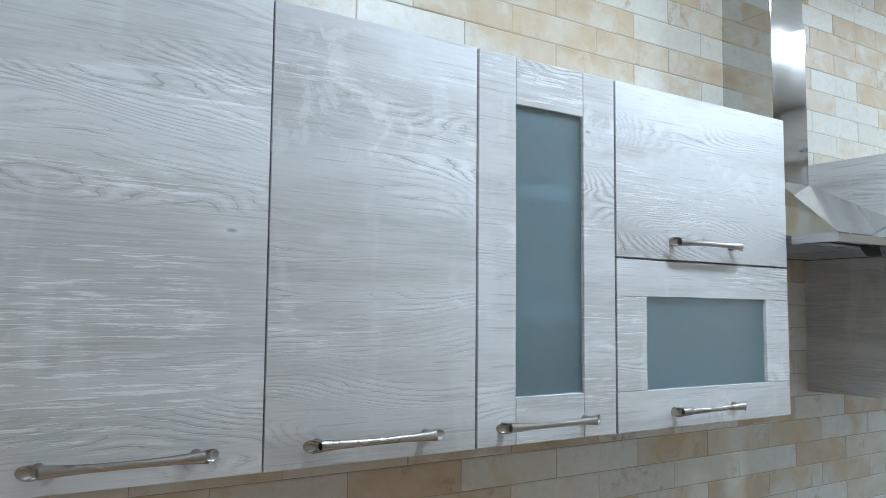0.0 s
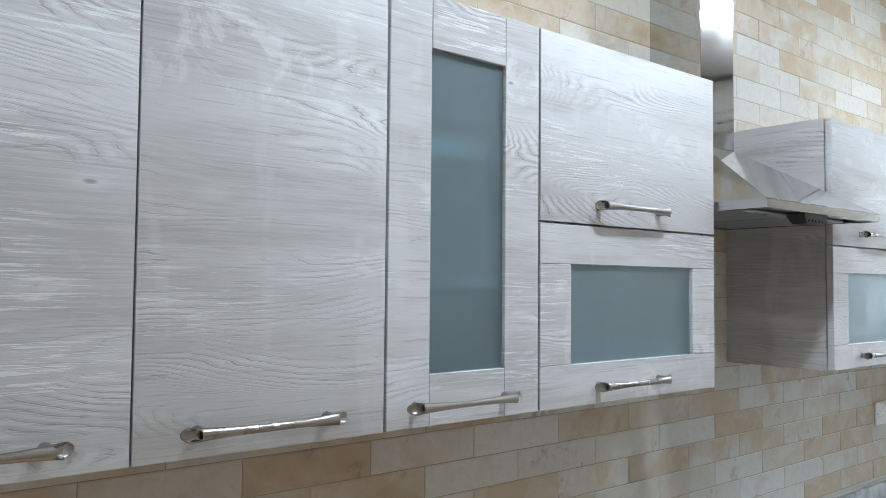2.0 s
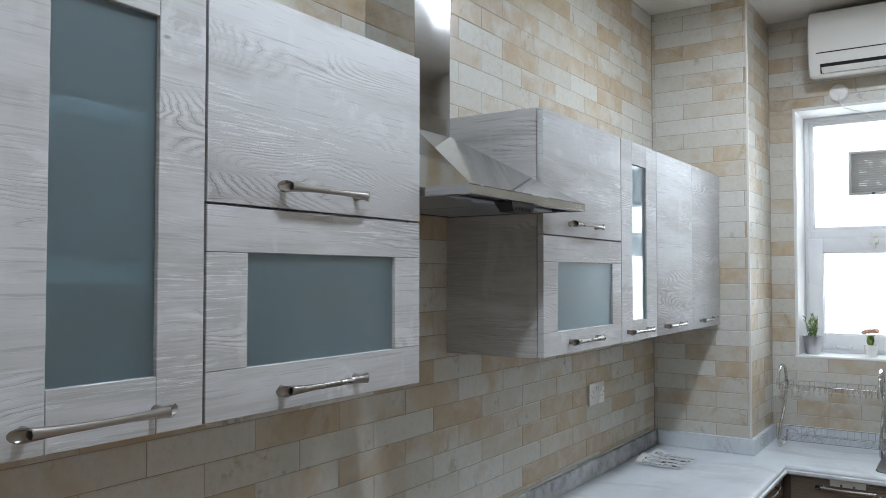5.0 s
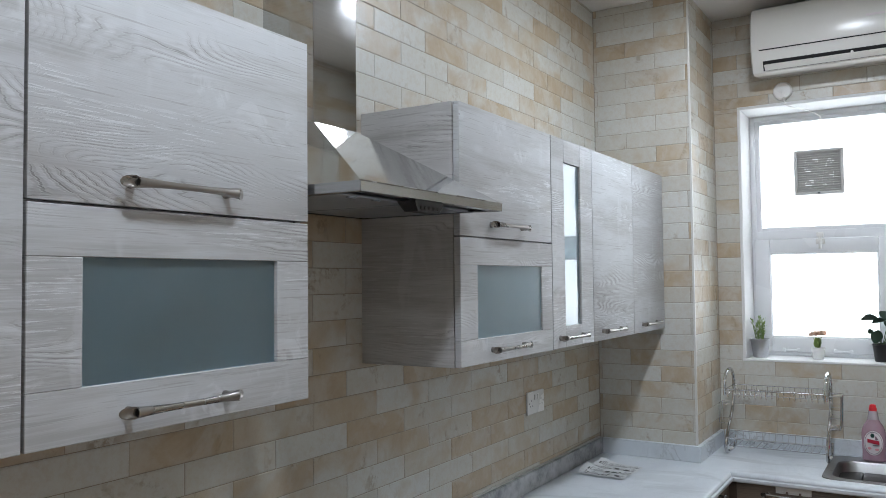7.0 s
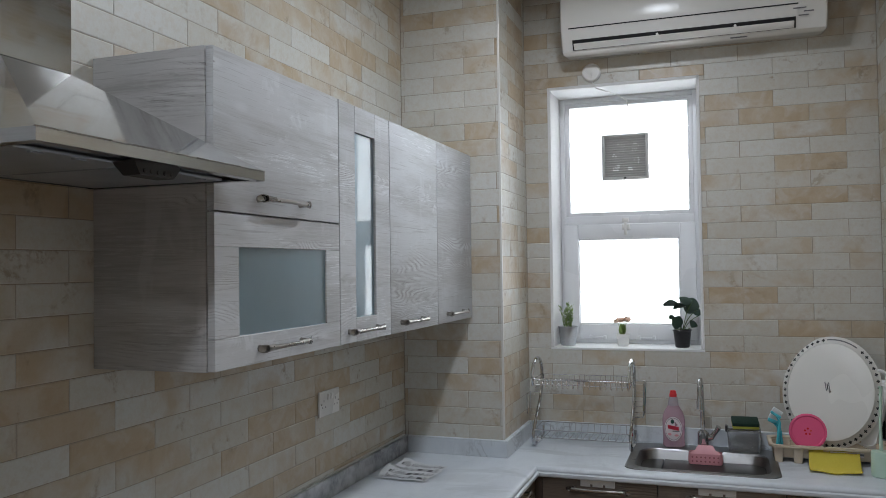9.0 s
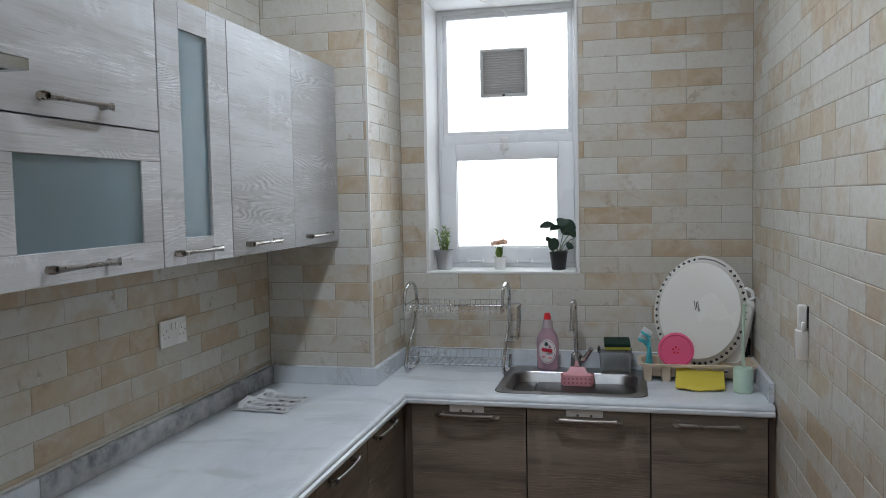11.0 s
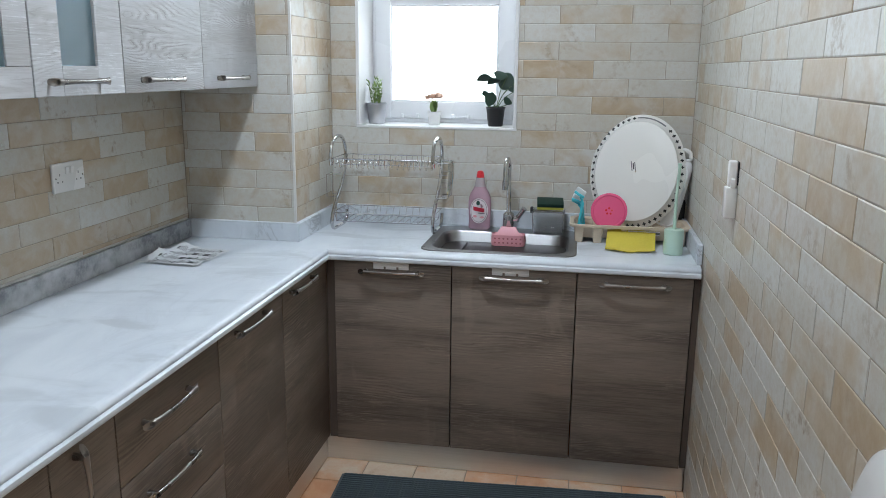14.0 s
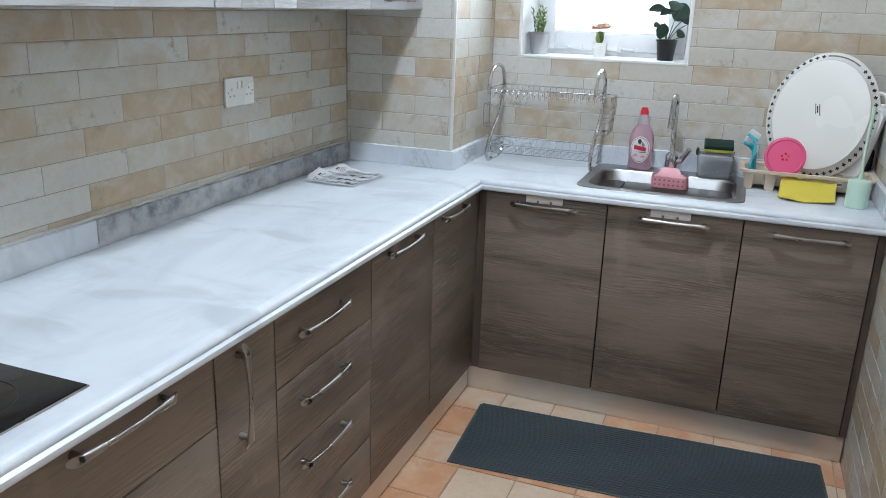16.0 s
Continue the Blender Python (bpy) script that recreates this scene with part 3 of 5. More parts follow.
def framed_door(c, x0, x1, z0, z1, gx0, gx1, gz0, gz1, hx, hz, d, stiles_full, skew=0.0):
    """A frame of two stiles and two rails round a frosted pane."""
    g = 0.0016
    bm = bmesh.new()
    X0, X1, Z0, Z1 = x0 + g, x1 - g, z0 + g, z1 - g
    if stiles_full:
        parts = ((X0, gx0, Z0, Z1), (gx1, X1, Z0, Z1), (gx0 + 0.0006, gx1 - 0.0006, Z0, gz0), (gx0 + 0.0006, gx1 - 0.0006, gz1, Z1))
    else:
        parts = ((X0, gx0, gz0 + 0.0006, gz1 - 0.0006), (gx1, X1, gz0 + 0.0006, gz1 - 0.0006), (X0, X1, Z0, gz0), (X0, X1, gz1, Z1))
    for a in parts:
        box(a[0], a[1], -DOOR, 0, a[2], a[3], 0.0010, 1, bm)
    door = part("glazed_door", bm, pale_wood, c)
    door.location = (0, -d - 0.003, 0)
    pane = box(gx0 - 0.006, gx1 + 0.006, -0.0105, -0.0065, gz0 - 0.006, gz1 + 0.006)
    mid = pose((gx0 + gx1) / 2, -0.0085, 0)
    part("glass_panel", moved(pane, mid @ pose(0, 0, 0, 0, 0, skew) @ mid.inverted()), frosted, door, "frosted blue-grey glass panel")
    fix_handle(door, hx, hz)
    return door


H0 = 1.559 - UZ0
H1 = 1.917 - UZ0
SEAM = 1.878 - UZ0
TOP = UZ1 - UZ0


def two_door(x0, x1, mid, h1, h2, label):
    c, w, d = wall_cabinet(x0, x1, label)
    flat_door(c, 0, mid - x0, 0, TOP, h1 - x0, H0, d)
    flat_door(c, mid - x0, w, 0, TOP, h2 - x0, H0, d)


def lift_up(x0, x1, g, hx, label, skew=0.0):
    c, w, d = wall_cabinet(x0, x1, label)
    flat_door(c, 0, w, SEAM + 0.0005, TOP, hx - x0, H1, d)
    framed_door(c, 0, w, 0, SEAM - 0.0010, g[0] - x0, g[1] - x0, g[2] - UZ0, g[3] - UZ0, hx - x0, H0, d, False, skew)
    part("divider", box(0.017, w - 0.017, -d + 0.004, -0.009, SEAM - 0.008, SEAM + 0.008), inner_board, c)


def narrow_glazed(x0, x1, g, hx, label):
    c, w, d = wall_cabinet(x0, x1, label)
    framed_door(c, 0, w, 0, TOP, g[0] - x0, g[1] - x0, g[2] - UZ0, g[3] - UZ0, hx - x0, H0, d, True)
    for z in (1.760, 1.992):
        part("shelf", box(0.017, w - 0.017, -d - 0.001, -0.009, z - UZ0 - 0.009, z - UZ0 + 0.009, 0.001, 1), inner_board, c)
        # Strip added against the pane to give the soft light band at shelf height.
        part("shelf_edge", box(g[0] - x0 + 0.001, g[1] - x0 - 0.001, -d - 0.0093, -d - 0.0012, z - UZ0 - 0.010, z - UZ0 + 0.016, 0.001, 1), inner_grey, c)


two_door(-4.722, -3.959, -4.350, -4.550, -4.165, "whitewashed wood-grain wall cabinet with two tall doors")
narrow_glazed(-3.957, -3.609, (-3.869, -3.697, 1.609, 2.155), -3.798, "narrow whitewashed wall cabinet with tall frosted glass")
lift_up(-3.607, -3.015, (-3.518, -3.106, 1.605, 1.799), -3.338, "whitewashed wall cabinet with lift-up and frosted glass fronts")
lift_up(-2.406, -1.797, (-2.309, -1.880, 1.594, 1.800), -2.127, "whitewashed wall cabinet with frosted front beside the hood", -1.0)
narrow_glazed(-1.795, -1.420, (-1.687, -1.537, 1.597, 2.165), -1.640, "narrow whitewashed wall cabinet with glossy frosted glass")
two_door(-1.418, -0.496, -0.947, -1.230, -0.740, "whitewashed two-door wall cabinet against the tiled pillar")


# ---- cooker hood ----
def cooker_hood():
    h = thing("cooker_hood", (-2.704, 0, 1.937), "stainless steel chimney cooker hood on the tiled wall", "cooker hood")
    wx, dy = 0.302, -0.458
    rim = bmesh.new()
    loft([[(-wx, 0, 0.0), (wx, 0, 0.0), (wx, dy, 0.0), (-wx, dy, 0.0)], [(-wx, 0, 0.021), (wx, 0, 0.021), (wx, dy, 0.021), (-wx, dy, 0.021)]], bm=rim, caps=False)
    inn = 0.022
    loft([[(-wx, 0, 0), (wx, 0, 0), (wx, dy, 0), (-wx, dy, 0)], [(-wx + inn, -inn, 0), (wx - inn, -inn, 0), (wx - inn, dy + inn, 0), (-wx + inn, dy + inn, 0)],
          [(-wx + inn, -inn, 0.012), (wx - inn, -inn, 0.012), (wx - inn, dy + inn, 0.012), (-wx + inn, dy + inn, 0.012)]], bm=rim, caps=False)
    part("rim", rim, steel_cross, h)
    # Thin metal strip added to imitate the bright highlight along the rim's top edge.
    part("rim_lip", box(-wx - 0.001, wx + 0.001, dy - 0.0015, dy + 0.004, 0.0195, 0.0225, 0.001, 1), handle_metal, h, "thin metal strip in place of the rim's highlight")
    cx0, cx1, cy = -0.102, 0.066, -0.166
    can = loft([[(-wx, 0, 0.021), (wx, 0, 0.021), (wx, dy, 0.021), (-wx, dy, 0.021)], [(cx0, 0, 0.203), (cx1, 0, 0.203), (cx1, cy, 0.203), (cx0, cy, 0.203)]], caps=False)
    part("canopy", can, steel, h)
    part("lower_chimney", box(cx0 + 0.001, cx1 - 0.001, cy + 0.001, 0, 0.2035, 0.690, 0.001, 1), steel, h)
    part("upper_chimney", box(cx0 + 0.004, cx1 - 0.004, cy + 0.004, 0, 0.690, CEIL - 1.937, 0.001, 1), steel, h)
    part("underside_panel", box(-wx + inn, wx - inn, dy + inn, -inn, 0.008, 0.012), steel_cross, h)
    for k in (-1, 1):
        fil = bmesh.new()
        x0, x1 = (-wx + 0.035, -0.006) if k < 0 else (0.006, wx - 0.035)
        box(x0, x1, -0.376, -0.032, 0.001, 0.007, 0.002, 1, fil)
        part("grease_filter", fil, filter_metal, h, "grey mesh grease filter")
    for x in (-0.21, -0.12, 0.12, 0.21):
        part("filter_clip", box(x - 0.014, x + 0.014, -0.366, -0.356, -0.002, 0.004, 0.0015, 1), filter_metal, h)
    bm = loft([[(-0.060, dy + 0.032, 0.003), (0.066, dy + 0.032, 0.003), (0.066, dy + 0.082, 0.003), (-0.060, dy + 0.082, 0.003)],
               [(-0.056, dy + 0.034, -0.004), (0.062, dy + 0.034, -0.004), (0.062, dy + 0.080, -0.004), (-0.056, dy + 0.080, -0.004)],
               [(-0.042, dy + 0.036, -0.020), (0.048, dy + 0.036, -0.020), (0.048, dy + 0.074, -0.020), (-0.042, dy + 0.074, -0.020)]])
    ctl = part("control_box", bm, black_edge, h, "black push-button control strip")
    for k in range(5):
        x = -0.033 + k * 0.018
        part("button", moved(lathe([(0.0042, 0), (0.0042, 0.002), (0.003, 0.003)], 12), pose(x, dy + 0.0358, -0.012, 90, 0, 0)), black_edge, ctl)


cooker_hood()


# ---- base cabinets ----
BF, EF = -0.620, -0.588
BZ0, BZ1 = 0.108, 0.866
BD = 0.019


def base_cabinet(place, w, turn, label, depth):
    """Front along local x, facing local -y; place is the left end of the front line on the floor."""
    c = thing("base_cabinet", place, label, "base cabinet", "base cabinets", turn=turn)
    bm = bmesh.new()
    box(0.002, w - 0.002, BD + 0.003, depth, BZ0, BZ1 + 0.002, 0.001, 1, bm)
    part("body", bm, black_edge, c)
    return c


def base_front(c, x0, x1, z0, z1, hx=None, hz=None, length=0.236, turn=0.0, name="door"):
    g = 0.0018
    f = part(name, box(x0 + g, x1 - g, 0, BD, z0 + g, z1 - g, 0.0012, 2), dark_wood, c)
    if hx is not None:
        fix_handle(f, hx, hz, length, 0.0, turn)
    return f


def base_run():
    dep = 0.60
    c = base_cabinet((-1.045, BF, 0), 0.445, 0, "dark brown corner base cabinet with one tall door", dep)
    base_front(c, 0.0, 0.468, BZ0, BZ1, 0.178, 0.838)
    c = base_cabinet((-1.528, BF, 0), 0.482, 0, "dark brown base cabinet with one tall door", dep)
    base_front(c, 0, 0.482, BZ0, BZ1, 0.217, 0.836)
    c = base_cabinet((-2.030, BF, 0), 0.501, 0, "dark brown base unit with four drawers", dep)
    cuts = (BZ0, 0.290, 0.482, 0.675, BZ1)
    for a, b, hz in zip(cuts, cuts[1:], (0.238, 0.427, 0.606, 0.787)):
        base_front(c, 0, 0.501, a, b, 0.212, hz, name="drawer_front")
    c = base_cabinet((-2.252, BF, 0), 0.221, 0, "narrow dark brown pull-out base unit with vertical handle", dep)
    base_front(c, 0, 0.221, BZ0, BZ1, 0.078, 0.733, 0.222, 90)
    c = base_cabinet((-2.780, BF, 0), 0.527, 0, "dark brown base unit below the black hob", dep)
    base_front(c, 0, 0.527, 0.700, BZ1, 0.264, 0.842, name="drawer_front")
    base_front(c, 0, 0.527, BZ0, 0.700)
    c = base_cabinet((-3.400, BF, 0), 0.619, 0, "plain dark brown base cabinet below the hob", dep)
    base_front(c, 0, 0.619, BZ0, BZ1)
    dep = 0.57
    for y0, w, h0, lab in ((-0.655, 0.468, 0.234, "dark brown sink base cabinet beside the corner"), (-1.124, 0.473, 0.239, "dark brown base cabinet below the steel sink"), (-1.598, 0.420, 0.210, "dark brown base cabinet beside the tiled wall")):
        c = base_cabinet((EF, y0, 0), w, -90, lab, dep)
        base_front(c, 0, w, BZ0, BZ1, h0, 0.828)
        if w > 0.43:
            x = {-0.655: 0.231, -1.124: 0.225}[y0]
            bm = bmesh.new()
            for a in ((-0.070, 0.070, 0.848, 0.868), (-0.070, -0.030, 0.838, 0.849), (0.030, 0.070, 0.838, 0.849), (-0.021, 0.021, 0.838, 0.849)):
                box(x + a[0], x + a[1], -0.006, -0.0005, a[2], a[3], 0.001, 1, bm)
            part("latch_plate", bm, white_plastic, c, "white plastic child-lock plate")
    structure("filler_strip", box(EF + 0.012, -0.03, -2.043, -2.021, BZ0, BZ1), filler_brown, "dark filler strip beside the tiled wall", "trim")
    structure("corner_filler", box(EF + 0.010, EF + 0.055, -0.6535, -0.6215, BZ0, BZ1), filler_brown, "dark corner filler between base cabinets", "trim")
    structure("plinth_main", box(-3.40, -0.545, -0.602, -0.588, 0.002, 0.106, 0.001, 1), plinth_metal, "satin metal plinth under the base cabinets", "plinth")
    structure("plinth_end", box(-0.563, -0.549, -2.040, -0.603, 0.002, 0.106, 0.001, 1), plinth_metal, "satin metal plinth under the sink cabinets", "plinth")


base_run()


# ---- worktop ----
def worktop():
    zt = 0.910
    prof = [(0.030, 0.870), (0.006, 0.870), (0.001, 0.874), (0.0, 0.880), (0.001, 0.886), (0.006, 0.8895), (0.0085, 0.891), (0.0075, 0.8935), (0.0085, 0.899), (0.0125, 0.905), (0.019, 0.909), (0.028, zt)]
    fx, fy, x0, y1 = -0.620, -0.648, -3.40, -2.036
    bm = bmesh.new()
    rings = [[(x0, fy + d, z), (fx + d, fy + d, z), (fx + d, y1, z)] for d, z in prof]
    loft(rings, closed=False, caps=False, bm=bm)
    d = 0.028
    ax, ay = fx + d, fy + d
    sx0, sx1, sy0, sy1 = -0.512, -0.148, -1.560, -1.022

    top = thing("worktop", (-0.60, -0.60, zt), "white grey-veined marble worktop with a double-rounded edge", "worktop")
    shift = Matrix.Translation((0.60, 0.60, -zt))
    link_mesh("edge_moulding", moved(bm, shift), marble_top, top, outward=False)
    bm = bmesh.new()

    def quad(xa, xb, ya, yb, z=zt):
        bm.faces.new([bm.verts.new(p) for p in ((xa, ya, z), (xb, ya, z), (xb, yb, z), (xa, yb, z))])
    quad(x0, ax, ay, 0.0)
    quad(ax, 0, ay, 0.0)
    quad(ax, 0, sy1, ay)
    quad(ax, sx0, sy0, sy1)
    quad(sx1, 0, sy0, sy1)
    quad(ax, 0, y1, sy0)
    quad(x0, fx + 0.03, fy + 0.03, 0, 0.870)
    link_mesh("slab", moved(bm, shift), marble_top, top, outward=False)
    up = 0.985
    structure("upstand_hob", box(x0, -1.918, -0.019, 0.002, zt, up, 0.002, 1), marble_top, "pale marble upstand along the tiled wall", "upstand")
    structure("upstand_sealant", box(x0, PIL_X - 0.02, -0.007, 0.002, up - 0.001, up + 0.006, 0.002, 1), trim_white, "white sealant line above the marble upstand", "trim")
    structure("upstand_main", box(-1.917, PIL_X, -0.019, 0.002, zt, up, 0.002, 1), marble_grey, "worn grey marble upstand along the tiled wall", "upstand")
    structure("upstand_pillar", box(PIL_X - 0.019, PIL_X + 0.002, PIL_Y - 0.019, -0.020, zt, up, 0.002, 1), marble_edge, "white marble upstand round the pillar", "upstand")
    structure("upstand_pillar_side", box(PIL_X - 0.0, -0.020, PIL_Y - 0.019, PIL_Y + 0.002, zt, up, 0.002, 1), marble_edge, "white marble upstand on the pillar side", "upstand")
    structure("upstand_end", box(-0.019, 0.002, -2.022, PIL_Y - 0.020, zt, up, 0.002, 1), marble_edge, "white marble upstand below the window", "upstand")
    structure("upstand_right", box(-0.560, -0.020, -2.043, -2.024, zt, up, 0.002, 1), marble_edge, "white marble upstand at the side wall", "upstand")


worktop()


def sink():
    s = thing("kitchen_sink", (-0.300, -1.288, 0.910), "satin stainless steel inset sink with rounded corners", "sink")
    hx, hy = 0.252, 0.303
    bx, cx = 0.178, -0.030
    by = 0.262
    rings = [round_rect(0, 0, hx, hy, 0.055, 0.0005), round_rect(0, 0, hx - 0.002, hy - 0.002, 0.054, 0.004), round_rect(0, 0, hx - 0.012, hy - 0.012, 0.05, 0.0045),
             round_rect(cx, 0, bx + 0.006, by + 0.006, 0.075, 0.003), round_rect(cx, 0, bx, by, 0.072, -0.004), round_rect(cx, 0, bx - 0.012, by - 0.012, 0.068, -0.10),
             round_rect(cx, 0, bx - 0.022, by - 0.022, 0.062, -0.140), round_rect(cx, 0, bx - 0.050, by - 0.050, 0.05, -0.155), round_rect(cx, 0, 0.04, 0.04, 0.039, -0.158)]
    bm = loft(rings, caps=False)
    part("basin", bm, sink_steel, s)
    part("waste", moved(lathe([(0.042, 0.0), (0.040, 0.003), (0.030, 0.001), (0.012, 0.002)], 24), pose(cx, 0, -0.1585)), chrome, s)


sink()


def hob():
    h = thing("hob", (-2.820, -0.330, 0.910), "black glass hob set into the marble worktop", "hob")
    part("glass_top", box(-0.290, 0.290, -0.243, 0.243, 0.001, 0.006, 0.0015, 2), hob_glass, h)
    part("edge_trim", box(-0.293, 0.293, -0.246, 0.246, 0.0005, 0.004, 0.001, 1), handle_metal, h)
    for x, y, r in ((-0.15, 0.10, 0.09), (0.15, 0.10, 0.075), (-0.15, -0.11, 0.075), (0.15, -0.11, 0.09)):
        part("cooking_zone", moved(lathe([(r, 0), (r, 0.0004), (r - 0.0015, 0.0005), (r - 0.0015, 0)], 40, caps=False), pose(x, y, 0.0062)), black_edge, h)


hob()


# ---- air conditioner, detector, socket ----
def air_conditioner():
    a = thing("air_conditioner", (0, -1.262, 2.725), "white split air conditioner mounted high on the wall", "air conditioner")
    w = 0.570
    prof = [(0.0, 0.036), (-0.095, 0.025), (-0.150, 0.018), (-0.174, 0.026), (-0.200, 0.085), (-0.213, 0.160), (-0.216, 0.250), (-0.205, 0.310), (-0.180, 0.338), (-0.14, 0.345), (0.0, 0.345)]
    xs = [(-w, 0.94), (-w + 0.006, 0.985), (-w + 0.018, 1.0), (w - 0.018, 1.0), (w - 0.006, 0.985), (w, 0.94)]
    rings = [[(px * f, x, 0.17 + (pz - 0.17) * f) for px, pz in prof] for x, f in xs]
    part("casing", loft(rings), ac_plastic, a)
    part("air_slot", moved(box(-0.004, 0.004, -0.485, 0.475, -0.024, 0.024, 0.001, 1), pose(-0.1865, 0.040, 0.054, 0, -24, 0)), dark_void, a)
    fl = part("louvre", moved(box(-0.004, 0.003, -0.478, 0.468, -0.015, 0.018, 0.0025, 2), pose(-0.194, 0.040, 0.043, 0, -44, 0)), ac_plastic, a)
    for y in (-0.20, 0.13):
        part("louvre_pin", moved(lathe([(0.006, 0), (0.006, 0.010), (0.004, 0.012)], 10), pose(-0.199, y, 0.060, 0, -90, 0)), white_plastic, fl)
    part("panel_line", moved(box(-0.0020, 0.0020, -0.455, 0.530, -0.0022, 0.0022), pose(-0.2085, 0.0, 0.128)), dark_void, a)
    for k, (y, wd) in enumerate(((-0.46, 0.026), (-0.495, 0.02), (-0.475, 0.02))):
        part("print_bar", moved(box(-0.001, 0.001, -wd, wd, -0.0025, 0.0025), pose(-0.2065, y, 0.108 - 0.016 * k, 0, -14, 0)), ink_and_hole_grey, a)
    part("print_bar", moved(box(-0.001, 0.001, -0.035, 0.035, -0.003, 0.003), pose(-0.1635, -0.215, 0.0195, 0, -62, 0)), ink_and_hole_grey, a)
    part("print_bar", moved(box(-0.001, 0.001, -0.05, 0.05, -0.005, 0.005), pose(-0.2165, 0.02, 0.215, 0, 0, 0)), label_white, a)


air_conditioner()


def cable_cover():
    c = thing("cable_outlet", (0, -0.805, 2.686), "round white cable outlet with a thin wire", "cable outlet")
    part("cover", moved(lathe([(0.045, 0), (0.045, 0.010), (0.038, 0.018), (0.0, 0.020)], 28), pose(0, 0, 0, 0, -90, 0)), white_plastic, c)
    pts = smooth_line([(-0.022, 0, 0.0), (-0.020, -0.004, -0.04), (-0.012, -0.020, -0.075), (0.03, -0.05, -0.083), (0.12, -0.10, -0.090), (0.20, -0.140, -0.105), (0.222, -0.150, -0.150)], 6)
    part("wire", tube(pts, 0.0028, 6), white_plastic, c)


cable_cover()


def socket():
    s = thing("double_socket", (-1.250, 0, 1.256), "white double wall socket with two switches", "socket")
    part("plate", box(-0.078, 0.078, -0.010, 0, -0.046, 0.046, 0.004, 3), white_plastic, s)
    for x in (-0.012, 0.012):
        part("rocker", moved(box(-0.0075, 0.0075, -0.004, 0.003, -0.011, 0.011, 0.002, 2), pose(x, -0.0105, 0.022, 8, 0, 0)), white_plastic, s)
    for c in (-0.046, 0.046):
        for x, z, w, h in ((0, 0.010, 0.0026, 0.0044), (-0.011, -0.012, 0.0036, 0.0030), (0.011, -0.012, 0.0036, 0.0030)):
            # Grey block flush with the plate, painting the shade of a pin hole.
            part("pin_hole", box(c + x - w, c + x + w, -0.0104, -0.0085, z - h, z + h, 0.001, 1), ink_and_hole_grey, s)
    for x in (-0.066, 0.066):
        part("screw", moved(lathe([(0.003, 0), (0.003, 0.001), (0.002, 0.0015)], 10), pose(x, -0.010, 0.0, 90, 0, 0)), chrome, s)


socket()


def lighter_holder():
    l = thing("lighter_holder", (-1.075, RIGHT, 1.180), "white wall holder with a slim gas lighter", "lighter holder")
    part("holder", box(-0.022, 0.022, 0, 0.034, 0, 0.092, 0.005, 3), white_plastic, l)
    part("lighter", box(-0.016, 0.014, 0.004, 0.028, 0.080, 0.168, 0.005, 3), white_plastic, l)
    part("trigger", box(-0.027, -0.016, 0.010, 0.022, 0.090, 0.118, 0.003, 2), white_plastic, l)
    # Black strip that paints the shaded gap between lighter and wall.
    part("backing", box(-0.0185, 0.016, 0, 0.0036, 0.098, 0.166, 0.001, 1), black_plastic, l)


lighter_holder()


def ceiling_lamp(x, y):
    c = thing("ceiling_light", (x, y, CEIL), "small square white ceiling light", "ceiling light", "ceiling lights")
    bm = bmesh.new()
    for a in ((-0.095, -0.082, -0.095, 0.095), (0.082, 0.095, -0.095, 0.095), (-0.083, 0.083, -0.095, -0.082), (-0.083, 0.083, 0.082, 0.095)):
        box(a[0], a[1], a[2], a[3], -0.030, 0, 0.003, 2, bm)
    part("frame", bm, white_plastic, c)
    part("diffuser", box(-0.083, 0.083, -0.083, 0.083, -0.026, -0.010), panel_glow, c)


# The fitting at the third place is likewise added to go with the fill lamp.
for lx, ly in LAMPS:
    ceiling_lamp(lx, ly)


def floor_mat():
    m = thing("floor_mat", (-0.690, -0.705, 0.0), "dark slate ribbed rubber mat on the tiled floor", "mat", turn=3.2)
    L, W = 1.270, 0.452
    part("base", box(-W, 0, -L, 0, 0.0005, 0.006, 0.002, 2), mat_rubber, m)
    bm = bmesh.new()
    n = 30
    for k in range(n):
        x = -W + 0.010 + (W - 0.020) * k / (n - 1)
        ring = [[(x - 0.0046, y, 0.0055), (x - 0.0026, y, 0.0125 + 0.0009 * math.sin(9 * y + 0.3 * k)), (x + 0.0026, y, 0.0125 + 0.0009 * math.sin(9 * y + 0.3 * k)), (x + 0.0046, y, 0.0055)] for y in np.linspace(-L + 0.012, -0.012, 24)]
        loft(ring, closed=False, caps=False, bm=bm)
    part("ribs", bm, mat_rubber, m)
    bm = bmesh.new()
    for k in range(88):
        y = -L + 0.016 + (L - 0.032) * k / 87
        loft([[(x, y - 0.0030, 0.0055), (x, y - 0.0018, 0.0088), (x, y + 0.0018, 0.0088), (x, y + 0.0030, 0.0055)] for x in (-W + 0.008, -0.008)], closed=False, caps=False, bm=bm)
    part("cross_ribs", bm, mat_rubber, m)


floor_mat()


def white_appliance():
    w = thing("white_appliance", (-2.76, RIGHT + 0.006, 0.0), "glossy white rounded appliance against the tiled wall", "appliance")
    ring = []
    rings = []
    for y, f in ((0.0, 1.0), (0.075, 1.0), (0.095, 0.985), (0.105, 0.95)):
        rings.append([(x * f, y, 0.61 + (z - 0.61) * f) for x, z, _ in round_rect(0, 0.61, 0.215, 0.61, 0.12, 0, 10)])
    part("casing", loft(rings), ac_plastic, w)


white_appliance()


# ---- things on the worktop ----
ZT = 0.910


